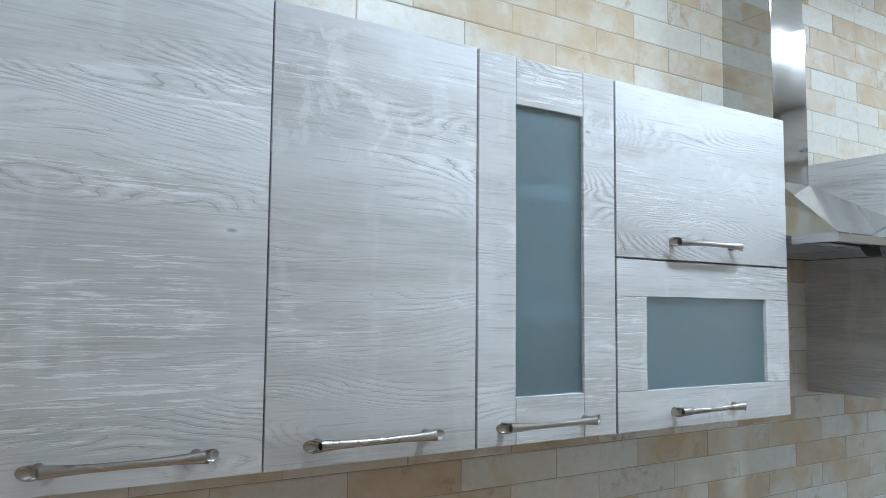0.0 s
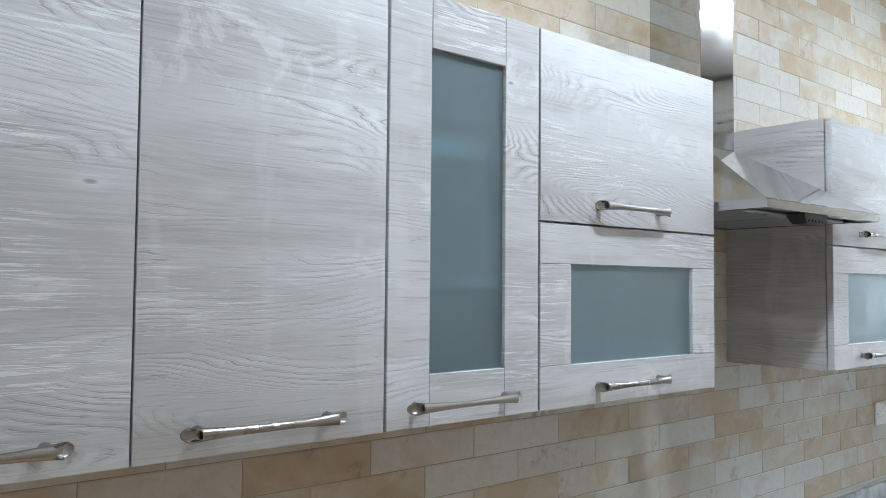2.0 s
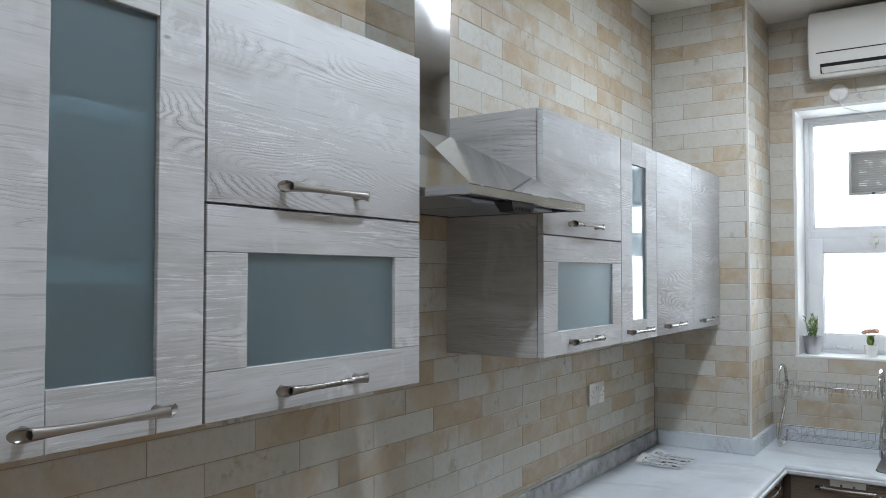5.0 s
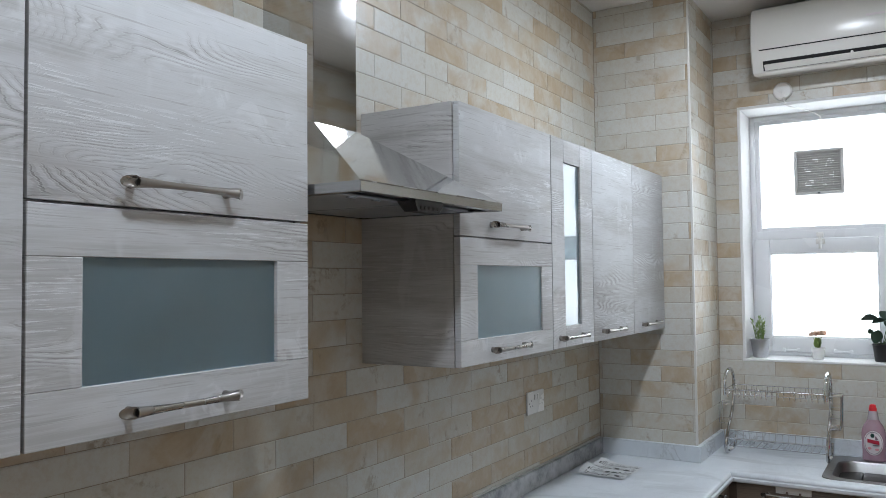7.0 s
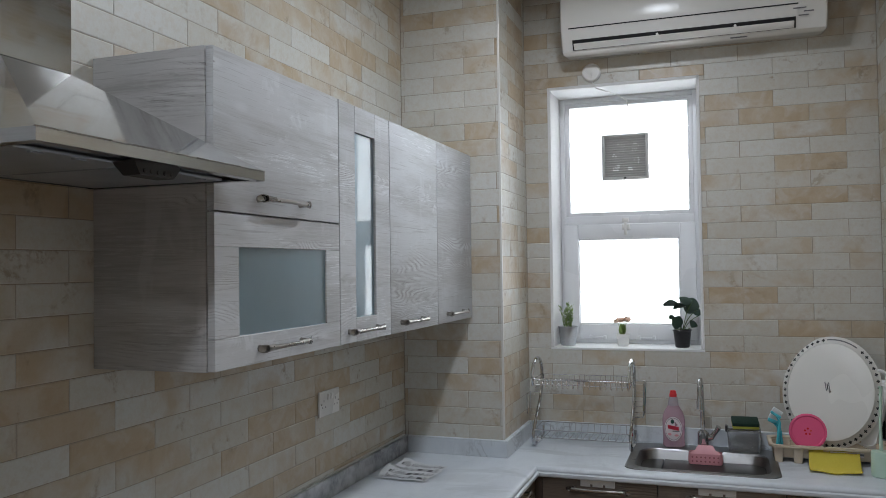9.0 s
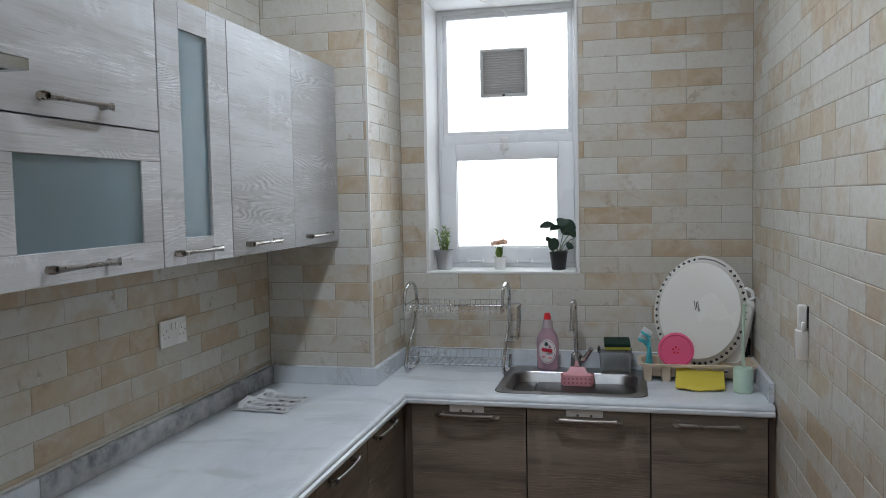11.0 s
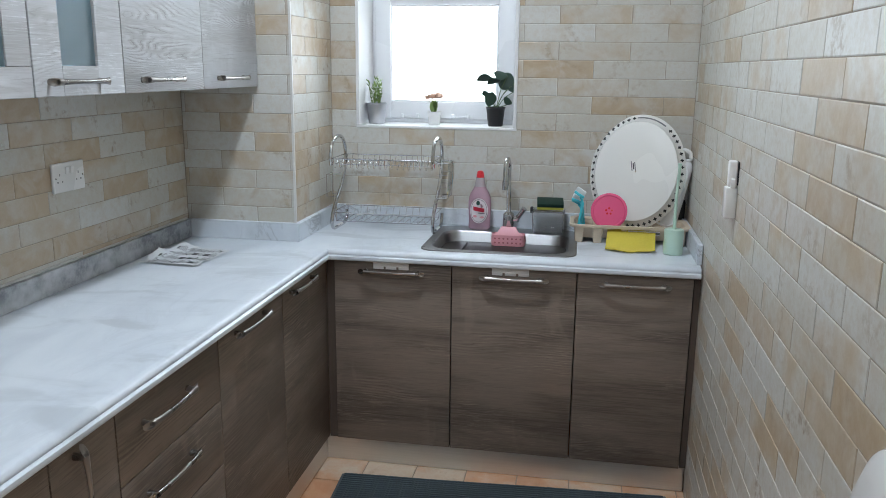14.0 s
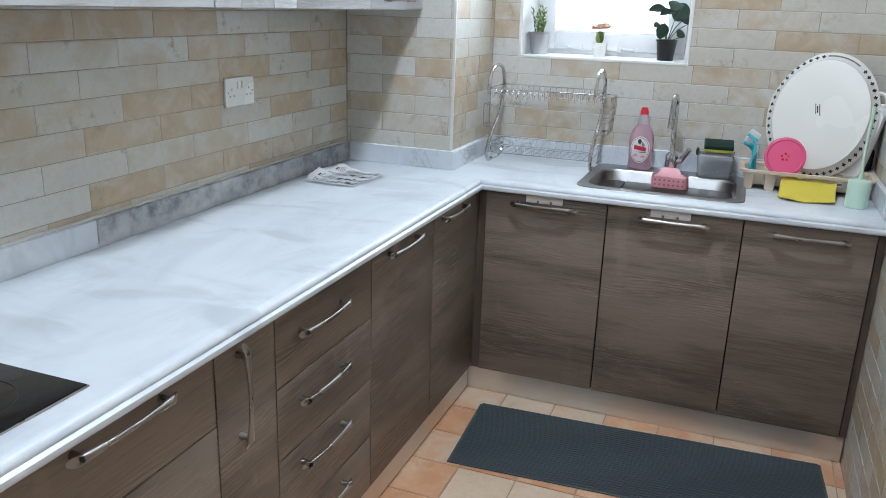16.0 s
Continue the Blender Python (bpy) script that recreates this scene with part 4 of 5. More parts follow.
def wire_run(points, r, name, parent, material=None, n=6):
    return part(name, tube(points, r, n), material or chrome, parent)


def dish_rack():
    r = thing("dish_rack", (-0.150, -0.765, ZT), "empty two-tier chrome wire dish rack on the worktop", "dish rack")
    ys = (0.218, -0.222)
    for y in ys:
        pts = smooth_line([(-0.120, y, 0.285), (-0.124, y, 0.325), (-0.095, y, 0.378), (-0.020, y, 0.400), (0.050, y, 0.385), (0.088, y, 0.335), (0.080, y, 0.265), (0.030, y, 0.190), (-0.050, y, 0.128), (-0.105, y, 0.078), (-0.122, y, 0.040), (-0.098, y, 0.010), (-0.020, y, 0.0065), (0.060, y, 0.0070), (0.092, y, 0.022), (0.098, y, 0.060)], 6)
        part("side_frame", tube(pts, 0.0078, 10), chrome, r, "bent chrome tube side frame")
        part("foot", tube([(-0.05, y, 0.0075), (0.02, y, 0.0075)], 0.0075, 8), white_plastic, r)
    for z0, z1, x0, x1, step in ((0.288, 0.312, -0.118, 0.090, 0.0235), (0.040, 0.080, -0.110, 0.095, 0.030)):
        tier = part("tier_frame", tube([(x0, ys[0], z1), (x0, ys[1], z1), (x1, ys[1], z1), (x1, ys[0], z1), (x0, ys[0], z1)], 0.0024, 8), chrome, r)
        part("lower_ring", tube([(x0 + 0.02, ys[0] - 0.01, z0), (x0 + 0.02, ys[1] + 0.01, z0), (x1 - 0.02, ys[1] + 0.01, z0), (x1 - 0.02, ys[0] - 0.01, z0), (x0 + 0.02, ys[0] - 0.01, z0)], 0.002, 6), chrome, tier)
        k = int((ys[0] - ys[1] - 0.02) / step)
        for i in range(k + 1):
            y = ys[1] + 0.01 + i * (ys[0] - ys[1] - 0.02) / k
            if z0 > 0.2:
                pts = [(x0, y, z1), (x0 + 0.008, y, z0 - 0.012), (x0 + 0.030, y, z0 - 0.018), (x0 + 0.060, y, z0 + 0.012), (x1 - 0.060, y, z0 + 0.012), (x1 - 0.030, y, z0 - 0.018), (x1 - 0.008, y, z0 - 0.012), (x1, y, z1)]
            else:
                pts = [(x0, y, z1), (x0 + 0.020, y, z0), (x1 - 0.020, y, z0), (x1, y, z1)]
            part("wire", tube(pts, 0.0014, 5), chrome, tier)
    cup = part("cup_holder", tube([(-0.06, -0.228, 0.300), (-0.06, -0.277, 0.300), (0.06, -0.277, 0.300), (0.06, -0.228, 0.300)], 0.002, 6), chrome, r)
    for z in (0.150, 0.200, 0.250):
        part("wire", tube([(-0.06, -0.228, z), (-0.06, -0.272, z), (0.06, -0.272, z), (0.06, -0.228, z)], 0.0014, 5), chrome, cup)
    for x in np.linspace(-0.06, 0.06, 6):
        part("wire", tube([(x, -0.277, 0.300), (x, -0.272, 0.150), (x, -0.232, 0.146)], 0.0014, 5), chrome, cup)
    side = part("utensil_hook", tube([(-0.05, 0.224, 0.235), (-0.05, 0.262, 0.235), (-0.05, 0.262, 0.140), (-0.05, 0.224, 0.140)], 0.002, 6), chrome, r)
    part("wire", tube([(0.03, 0.224, 0.235), (0.03, 0.262, 0.235), (0.03, 0.262, 0.140), (0.03, 0.224, 0.140)], 0.002, 6), chrome, side)
    part("wire", tube([(-0.05, 0.262, 0.235), (0.03, 0.262, 0.235)], 0.002, 6), chrome, side)


dish_rack()


def soap_bottle():
    b = thing("washing_up_liquid", (-0.088, -1.162, ZT + 0.004), "pink washing-up liquid bottle with a red cap", "bottle")
    prof = [(0.044, 0.0), (0.049, 0.005), (0.0475, 0.040), (0.0500, 0.085), (0.0505, 0.118), (0.0475, 0.140), (0.0405, 0.160), (0.0300, 0.176), (0.0245, 0.186)]
    part("body", moved(lathe(prof, 32, ry=0.62), pose(0, 0, 0, 0, 0, 90)), pink_liquid, b)
    part("neck", lathe([(0.0240, 0.187), (0.0225, 0.200), (0.0180, 0.226)], 24), clear_plastic, b)
    cap = part("cap", lathe([(0.0165, 0.226), (0.0170, 0.238), (0.0145, 0.242), (0.0130, 0.252), (0.008, 0.255)], 24), cap_red, b, "red flip cap")
    def ell(y, z, hy, hz, dx, n=28):
        pts = [(y + hy * math.cos(2 * math.pi * k / n), z + hz * math.sin(2 * math.pi * k / n)) for k in range(n)]
        return [[(-0.0322 * math.sqrt(max(1 - (p / 0.0515) ** 2, 0.05)) - d, p, q) for p, q in pts] for d in (dx, dx + 0.0006)]
    def block(y, z, hy, hz, dx, n=8):
        side = [-1 + 2 * k / n for k in range(n + 1)]
        pts = [(y + hy * a, z - hz + 0.004 * a) for a in side] + [(y + hy * a, z + hz + 0.004 * a) for a in side[::-1]]
        return [[(-0.0322 * math.sqrt(max(1 - (p / 0.0515) ** 2, 0.05)) - d, p, q) for p, q in pts] for d in (dx, dx + 0.0006)]
    lab = part("label", loft(ell(0, 0.084, 0.039, 0.055, 0.0006)), label_white, b)
    part("label_emblem", loft(ell(0.003, 0.118, 0.008, 0.010, 0.0024)), ink_green, lab)
    part("label_border", loft(ell(0, 0.084, 0.036, 0.051, 0.0011)), clear_plastic, lab)
    part("label_panel", loft(ell(0, 0.084, 0.034, 0.048, 0.0016)), label_white, lab)
    part("label_word_bar", loft(block(0.0, 0.090, 0.024, 0.0085, 0.0024)), ink_red, lab)
    part("label_emblem", loft(ell(0.016, 0.060, 0.008, 0.006, 0.0024)), pale_pink, lab)
    part("label_emblem", loft(ell(-0.014, 0.056, 0.009, 0.005, 0.0024)), pale_pink, lab)
    part("label_emblem", loft(ell(-0.012, 0.074, 0.016, 0.002, 0.0024)), ink_and_hole_grey, lab)


soap_bottle()


def tap():
    t = thing("kitchen_tap", (-0.092, -1.290, ZT + 0.004), "chrome swan-neck mixer tap with side lever", "tap")
    part("base", lathe([(0.031, 0), (0.031, 0.006), (0.026, 0.010), (0.025, 0.070), (0.018, 0.076), (0.014, 0.080)], 24), chrome, t)
    pts = smooth_line([(0, 0, 0.07), (0, 0.002, 0.16), (0, 0.004, 0.240), (-0.006, 0.004, 0.285), (-0.034, 0.006, 0.312), (-0.066, 0.009, 0.300), (-0.078, 0.011, 0.262), (-0.080, 0.011, 0.215)], 8)
    part("spout", tube(pts, 0.0105, 14), chrome, t)
    part("nozzle", tube([(-0.080, 0.011, 0.225), (-0.080, 0.011, 0.188)], 0.0130, 16), chrome, t)
    lever = part("lever_body", tube([(0, -0.014, 0.045), (0, -0.042, 0.052)], 0.014, 14), chrome, t)
    part("lever", tube([(0, -0.036, 0.050), (-0.006, -0.058, 0.082), (-0.012, -0.068, 0.100)], [0.012, 0.010, 0.0125], 12), chrome, lever)


tap()


def sink_caddy():
    c = thing("sink_caddy", (-0.130, -1.300, ZT - 0.006), "pale pink silicone sink caddy hung on the tap", "sink caddy")
    rings = []
    for z, hx, hy in ((0.012, 0.030, 0.070), (-0.020, 0.031, 0.073), (-0.060, 0.028, 0.066), (-0.072, 0.022, 0.058)):
        rings.append(round_rect(-0.055, 0, hx, hy, 0.02, z, 5))
    bm = loft(rings, caps=False)
    bm.faces.new([v for v in bm.verts[-len(rings[0]):]])
    cup = part("cup", bm, pale_pink, c)
    strap = loft([[(x, y, z) for x, y, z in ring] for ring in (
        [(-0.086, -0.068, 0.010), (-0.086, 0.068, 0.010), (-0.083, 0.068, 0.010), (-0.083, -0.068, 0.010)],
        [(-0.080, -0.044, 0.024), (-0.080, 0.044, 0.024), (-0.076, 0.044, 0.024), (-0.076, -0.044, 0.024)],
        [(-0.060, -0.030, 0.044), (-0.060, 0.030, 0.044), (-0.056, 0.030, 0.042), (-0.056, -0.030, 0.042)],
        [(0.006, -0.030, 0.030), (0.006, 0.030, 0.030), (0.008, 0.030, 0.026), (0.008, -0.030, 0.026)])])
    part("strap", strap, pale_pink, c)
    for row, z in enumerate((-0.004, -0.022, -0.040)):
        for k in range(7):
            y = -0.054 + k * 0.018
            part("drain_hole", moved(lathe([(0.0040, 0), (0.0040, 0.001)], 10), pose(-0.0865 + 0.0008 * row, y, z, 0, -90, 0)), deep_pink, cup)


sink_caddy()


def sponge_holder():
    s = thing("sponge_holder", (-0.105, -1.462, ZT + 0.003), "smoky clear plastic sponge dispenser with a green scourer", "sponge holder")
    o = [round_rect(0, 0, hx, hy, 0.010, z, 4) for z, hx, hy in ((0.0, 0.046, 0.062), (0.004, 0.048, 0.064), (0.100, 0.050, 0.070), (0.100, 0.0475, 0.0675), (0.006, 0.0455, 0.0615))]
    bm = loft(o, caps=True)
    part("box", bm, smoky_plastic, s)
    part("tray", box(-0.049, 0.049, -0.069, 0.069, 0.092, 0.100, 0.003, 2), smoky_plastic, s)
    part("side_knob", box(-0.02, 0.02, 0.066, 0.078, 0.085, 0.112, 0.004, 2), black_plastic, s)
    sp = thing("sponge", (-0.105, -1.468, ZT + 0.112), "yellow sponge with a dark green scourer", "sponge")
    part("foam", moved(box(-0.040, 0.040, -0.055, 0.055, 0.0, 0.012, 0.003, 2), pose(0, 0, 0.004, 0, -13, 4)), sponge_yellow, sp)
    part("scourer", moved(box(-0.041, 0.041, -0.056, 0.056, 0.0122, 0.028, 0.003, 2), pose(0, 0, 0.004, 0, -13, 4)), sponge_green, sp)


sponge_holder()


def drainer():
    d = thing("dish_drainer", (-0.175, -1.795, ZT), "beige plastic dish drainer holding trays and brushes", "dish drainer")
    rings = [round_rect(0.012, 0, hx, hy, 0.02, z, 5) for z, hx, hy in ((0.014, 0.060, 0.212), (0.018, 0.062, 0.214), (0.066, 0.074, 0.226), (0.064, 0.070, 0.222), (0.022, 0.060, 0.210))]
    part("basket", loft(rings), beige_plastic, d)
    rim = [round_rect(0, 0, hx, hy, 0.03, z, 5) for z, hx, hy in ((0.064, 0.094, 0.232), (0.066, 0.104, 0.239), (0.076, 0.105, 0.240), (0.078, 0.098, 0.236), (0.074, 0.080, 0.222), (0.066, 0.080, 0.222), (0.064, 0.094, 0.232))]
    part("rim", loft(rim, caps=False), beige_plastic, d)
    for y, w in ((0.200, 0.020), (0.125, 0.022), (0.02, 0.012), (-0.09, 0.012), (-0.205, 0.018)):
        for x in (-0.078, 0.072):
            leg = loft([round_rect(x, y, 0.010 * f, w * f, 0.006, z, 3) for z, f in ((0.0, 0.72), (0.003, 0.78), (0.066, 1.0))])
            part("leg", leg, beige_plastic, d)
    part("printed_strip", moved(box(-0.0012, 0.0006, -0.070, 0.055, -0.010, 0.008), pose(-0.0865, -0.05, 0.050, 0, -14, 0)), label_white, d)
    for a, b in ((-0.03, -0.005), (-0.09, -0.05)):
        part("print_bar", moved(box(-0.0018, -0.0008, a, b, -0.005, 0.004), pose(-0.0865, -0.03, 0.050, 0, -14, 0)), ink_and_hole_grey, d)


drainer()


def oval_tray():
    tilt = pose(-0.110, -1.793, ZT + 0.030, 4, 12, -14)
    t = thing("oval_tray", (0, 0, 0), "large cream-white oval tray with a dark pierced border", "tray")
    t.matrix_world = tilt
    hy, hz, cz, n = 0.198, 0.243, 0.248, 64

    def ring(f, x):
        return [(x, hy * f * math.cos(2 * math.pi * k / n), cz + hz * f * math.sin(2 * math.pi * k / n)) for k in range(n)]
    prof = [(1.0, 0.010), (1.0, 0.005), (0.985, 0.003), (0.88, -0.016), (0.868, -0.024), (0.858, -0.030), (0.82, -0.032), (0.4, -0.032), (0.02, -0.032)]
    back = [(0.02, -0.028), (0.80, -0.028), (0.84, -0.024), (0.885, -0.010), (0.98, 0.008)]
    bm = loft([ring(f, x) for f, x in prof + back] + [ring(1.0, 0.010)], caps=False)
    body = part("body", bm, tray_white, t)
    for k in range(50):
        a = 2 * math.pi * (k + 0.5) / 50
        if radians(76) < a < radians(122):
            continue
        y, z = hy * 0.935 * math.cos(a), cz + hz * 0.935 * math.sin(a)
        turn = math.degrees(math.atan2(hz * math.sin(a), hy * math.cos(a)))
        # Dark crosses on the uncut rim paint the shade inside the piercings.
        m = bmesh.new()
        box(-0.0012, 0.0012, -0.0072, 0.0072, -0.0021, 0.0021, 0, 1, m)
        box(-0.0012, 0.0012, -0.0021, 0.0021, -0.0056, 0.0056, 0, 1, m)
        part("border_cutout", moved(m, pose(-0.0066, y, z, turn, 0, 0) @ pose(0, 0, 0, 0, 0, -40) @ Matrix.Diagonal((1.0, 1.12, 1.25, 1.0))), ink_and_hole_dark, body)
    # Grey arc paints the shade of the grip slot; the tray is not cut.
    slot = [[(0.0018 - (0.985 - f) * 0.181, hy * f * math.cos(a), cz + hz * f * math.sin(a)) for a in np.linspace(radians(80), radians(118), 14)] for f in (0.925, 0.950)]
    part("grip_slot", loft(slot, closed=False, caps=False), ink_and_hole_grey, body)
    for k, (dy, h, mat) in enumerate(((0.007, 0.040, ink_and_hole_grey), (0.000, 0.026, ink_and_hole_dark), (-0.007, 0.038, ink_and_hole_grey))):
        part("print_bar", moved(box(-0.0006, 0.0006, -0.0020, 0.0020, -h / 2, h / 2), pose(-0.0327, dy + 0.012, cz + 0.020, -14, 0, 0)), mat, body)


oval_tray()


def platter():
    p = thing("white_platter", (0, 0, 0), "white rectangular serving platter with an oval grip", "platter")
    p.matrix_world = pose(-0.095, -1.918, ZT + 0.030, 15, 4, -14)

    def slim(z):
        return 1 - 0.30 * max(z, 0) / 0.15
    rings = []
    for x, s in ((0.0, 0.84), (-0.004, 0.86), (0.014, 1.0), (0.018, 1.0), (0.006, 0.84)):
        rings.append([(x, y * s * slim(z), 0.165 + z * s) for y, z, _ in round_rect(0, 0, 0.064, 0.155, 0.040, 0, 6)])
    part("dish", loft(rings), white_ceramic, p)
    grip = [(0.012, 0.026 * math.cos(a) * (1.25 if math.sin(a) < 0 else 1.0), 0.332 + 0.022 * math.sin(a)) for a in np.linspace(0, 2 * math.pi, 25)[:-1]]
    part("grip", tube(grip, 0.0075, 8, closed=True), white_ceramic, p)
    # Thin black rounded panel filling the dark area right of the platter.
    dark_panel = thing("black_thin_panel", (0, 0, 0), "thin black rounded panel stood on edge in the drainer", "baking tin")
    dark_panel.matrix_world = pose(-0.024, -1.972, ZT + 0.012, 2, 2, 0)
    rings = [[(x, y * s, 0.075 + z * s) for y, z, _ in round_rect(0, 0, 0.058, 0.075, 0.02, 0, 4)] for x, s in ((0.0, 0.9), (-0.006, 0.95), (-0.012, 1.0), (-0.011, 0.96), (-0.003, 0.86))]
    part("tin", loft(rings), black_plastic, dark_panel)


platter()


def pink_plate():
    p = thing("pink_plastic_lid", (0, 0, 0), "bright pink round plastic lid stood in the drainer", "lid")
    p.matrix_world = pose(-0.222, -1.712, ZT + 0.052, 0, -80, 0)
    part("disc", moved(lathe([(0.070, 0.0), (0.074, 0.004), (0.073, 0.012), (0.065, 0.014), (0.061, 0.010), (0.02, 0.010), (0.0, 0.011)], 40), pose(0.074, 0, 0)), hot_pink, p)
    for k in range(5):
        a = 2 * math.pi * k / 5
        part("vent", moved(lathe([(0.0045, 0), (0.004, 0.0012)], 12), pose(0.074 + 0.012 * math.cos(a), 0.012 * math.sin(a), 0.0105)), cap_red, p)


pink_plate()


def brushes():
    for k, (y, lean, h) in enumerate(((-1.586, 9, 0.165), (-1.618, -5, 0.140), (-1.602, 1, 0.128))):
        b = thing("scrubbing_brush", (0, 0, 0), "turquoise washing-up brush with white bristles", "brush", "brushes in the drainer")
        b.matrix_world = pose(-0.205 + 0.02 * k, y, ZT + 0.014, lean, 0, 0)
        part("grip", tube(smooth_line([(0, 0, 0), (0, 0.002, h * 0.5), (0, 0.004, h * 0.85), (0, 0.018, h)], 5), [0.006] * 11 + [0.005] * 5, 8), teal_plastic, b)
        part("brush_head", moved(box(-0.010, 0.010, -0.012, 0.034, -0.006, 0.006, 0.003, 2), pose(0, 0.014, h + 0.004, 24, 0, 0)), teal_plastic, b)
        part("bristles", moved(box(-0.009, 0.009, -0.010, 0.032, -0.006, 0.014, 0.003, 2), pose(0, 0.012, h + 0.014, 24, 0, 0)), bristle_white, b)


brushes()


def brush_holder():
    h = thing("brush_holder", (-0.395, -1.955, ZT), "mint green plastic brush holder with a long stick", "brush holder")
    part("cup", lathe([(0.034, 0.0), (0.037, 0.004), (0.037, 0.092), (0.034, 0.098), (0.016, 0.099), (0.012, 0.100)], 28), mint_plastic, h)
    part("stick", tube([(0, 0, 0.095), (0, 0.001, 0.22), (0, -0.003, 0.335), (0, -0.003, 0.350)], [0.007, 0.0055, 0.006, 0.008], 10), mint_plastic, h)


brush_holder()


def cloth():
    c = thing("sponge_cloth", (-0.330, -1.800, ZT), "yellow sponge cloth draped against the drainer", "cloth")
    nu, nv = 16, 12
    top, bot = [], []
    for j in range(nv + 1):
        v = j / nv
        rt, rb = [], []
        for i in range(nu + 1):
            u = i / nu
            y = 0.095 - 0.190 * u + 0.010 * v - 0.004
            x = 0.075 - 0.145 * v - 0.020 * math.sin(math.pi * u) * v
            z = 0.0022 + 0.052 * max(1 - v * 1.35, 0.0) ** 1.3 + 0.003 * math.sin(7 * u + 3 * v) ** 2 + 0.006 * v * abs(math.cos(math.pi * u)) ** 3
            rt.append((x, y, z + 0.0032))
            rb.append((x, y, z))
        top.append(rt)
        bot.append(rb)
    bm = bmesh.new()
    loft(top, closed=False, caps=False, bm=bm)
    loft(bot, closed=False, caps=False, bm=bm)
    edge_t = top[0] + [r[-1] for r in top[1:]] + top[-1][-2::-1] + [r[0] for r in top[-2:0:-1]]
    edge_b = bot[0] + [r[-1] for r in bot[1:]] + bot[-1][-2::-1] + [r[0] for r in bot[-2:0:-1]]
    loft([edge_t, edge_b], caps=False, bm=bm)
    bmesh.ops.remove_doubles(bm, verts=bm.verts[:], dist=0.00005)
    part("sheet", bm, yellow_cloth, c)


cloth()


def newspaper():
    p = thing("newspaper", (-0.850, -0.165, ZT), "crumpled sheet of printed newspaper on the worktop", "newspaper")
    nu, nv = 16, 14
    corner = [Vector(c) for c in ((-0.132, -0.113, 0), (0.122, -0.126, 0), (0.135, 0.075, 0), (-0.122, 0.108, 0))]

    def at(u, v):
        q = (corner[0] * (1 - u) + corner[1] * u) * (1 - v) + (corner[3] * (1 - u) + corner[2] * u) * v
        rag = 0.004 * math.sin(29 * v + 1) * (abs(2 * u - 1) > 0.98) + 0.002 * math.sin(9 * v)
        tear = 0.005 * math.sin(25 * u + 2) * (abs(2 * v - 1) > 0.98) + 0.002 * math.sin(8 * u)
        crease = 0.0030 * abs(math.sin(5.5 * u + 2.2 * v + 0.4)) + 0.0025 * abs(math.sin(7.5 * v - 3.0 * u))
        curl = 0.035 * max(u + 1.4 * v - 1.85, 0) + 0.16 * max(v - 0.80, 0) * max(1 - abs(u - 0.42) * 4.0, 0)
        return q + Vector((rag, tear, 0.0015 + crease + curl))
    bm = bmesh.new()
    for lift in (0.0008, 0.0):
        loft([[at(i / nu, j / nv) + Vector((0, 0, lift)) for i in range(nu + 1)] for j in range(nv + 1)], closed=False, caps=False, bm=bm)
    sheet = part("sheet", bm, paper, p, smooth=False)
    rng = random.Random(11)
    bars, heads = bmesh.new(), bmesh.new()

    def bar(mesh, u, v, w, dv):
        k = max(1, round(w / 0.03))
        low = [at(u + w * i / k, v) + Vector((0, 0, 0.0017)) for i in range(k + 1)]
        high = [at(u + w * i / k, v + dv) + Vector((0, 0, 0.0017)) for i in range(k + 1)]
        loft([low, high], closed=False, caps=False, bm=mesh)
    for column in range(4):
        u0, v = 0.05 + 0.235 * column, 0.04
        while v < 0.92:
            pick = rng.random()
            if pick < 0.14:
                bar(heads, u0, v, rng.uniform(0.06, 0.18), 0.030)
                v += 0.055
            elif pick < 0.20:
                bar(heads, u0 + 0.02, v, 0.10, 0.10)
                v += 0.125
            else:
                bar(bars, u0, v, rng.uniform(0.10, 0.205), 0.012)
                v += 0.026
    tagged(part("headline_print", heads, ink_and_hole_dark, sheet, smooth=False), kind="stuff")
    tagged(part("body_print", bars, ink_and_hole_grey, sheet, smooth=False), kind="stuff")


newspaper()


# ---- plants on the sill ----
def leaf_blade(length, width, bend, n=6):
    rings_l, rings_r, mid = [], [], []
    for i in range(n + 1):
        t = i / n
        w = width * math.sin(math.pi * min(t * 0.93 + 0.05, 1.0)) ** 0.8
        z = length * t * (1 - 0.15 * t)
        x = -bend * t * t
        rings_l.append((x + 0.12 * w, -w / 2, z))
        mid.append((x, 0, z))
        rings_r.append((x + 0.12 * w, w / 2, z))
    bm = bmesh.new()
    loft([rings_l, mid, rings_r], closed=False, caps=False, bm=bm)
    loft([[(x + 0.0007, y, z) for x, y, z in ring] for ring in (rings_l, mid, rings_r)], closed=False, caps=False, bm=bm)
    return bm


def add_mesh(target, source, m):
    source.transform(m)
    me = bpy.data.meshes.new("tmp")
    source.to_mesh(me)
    source.free()
    target.from_mesh(me)
    bpy.data.meshes.remove(me)


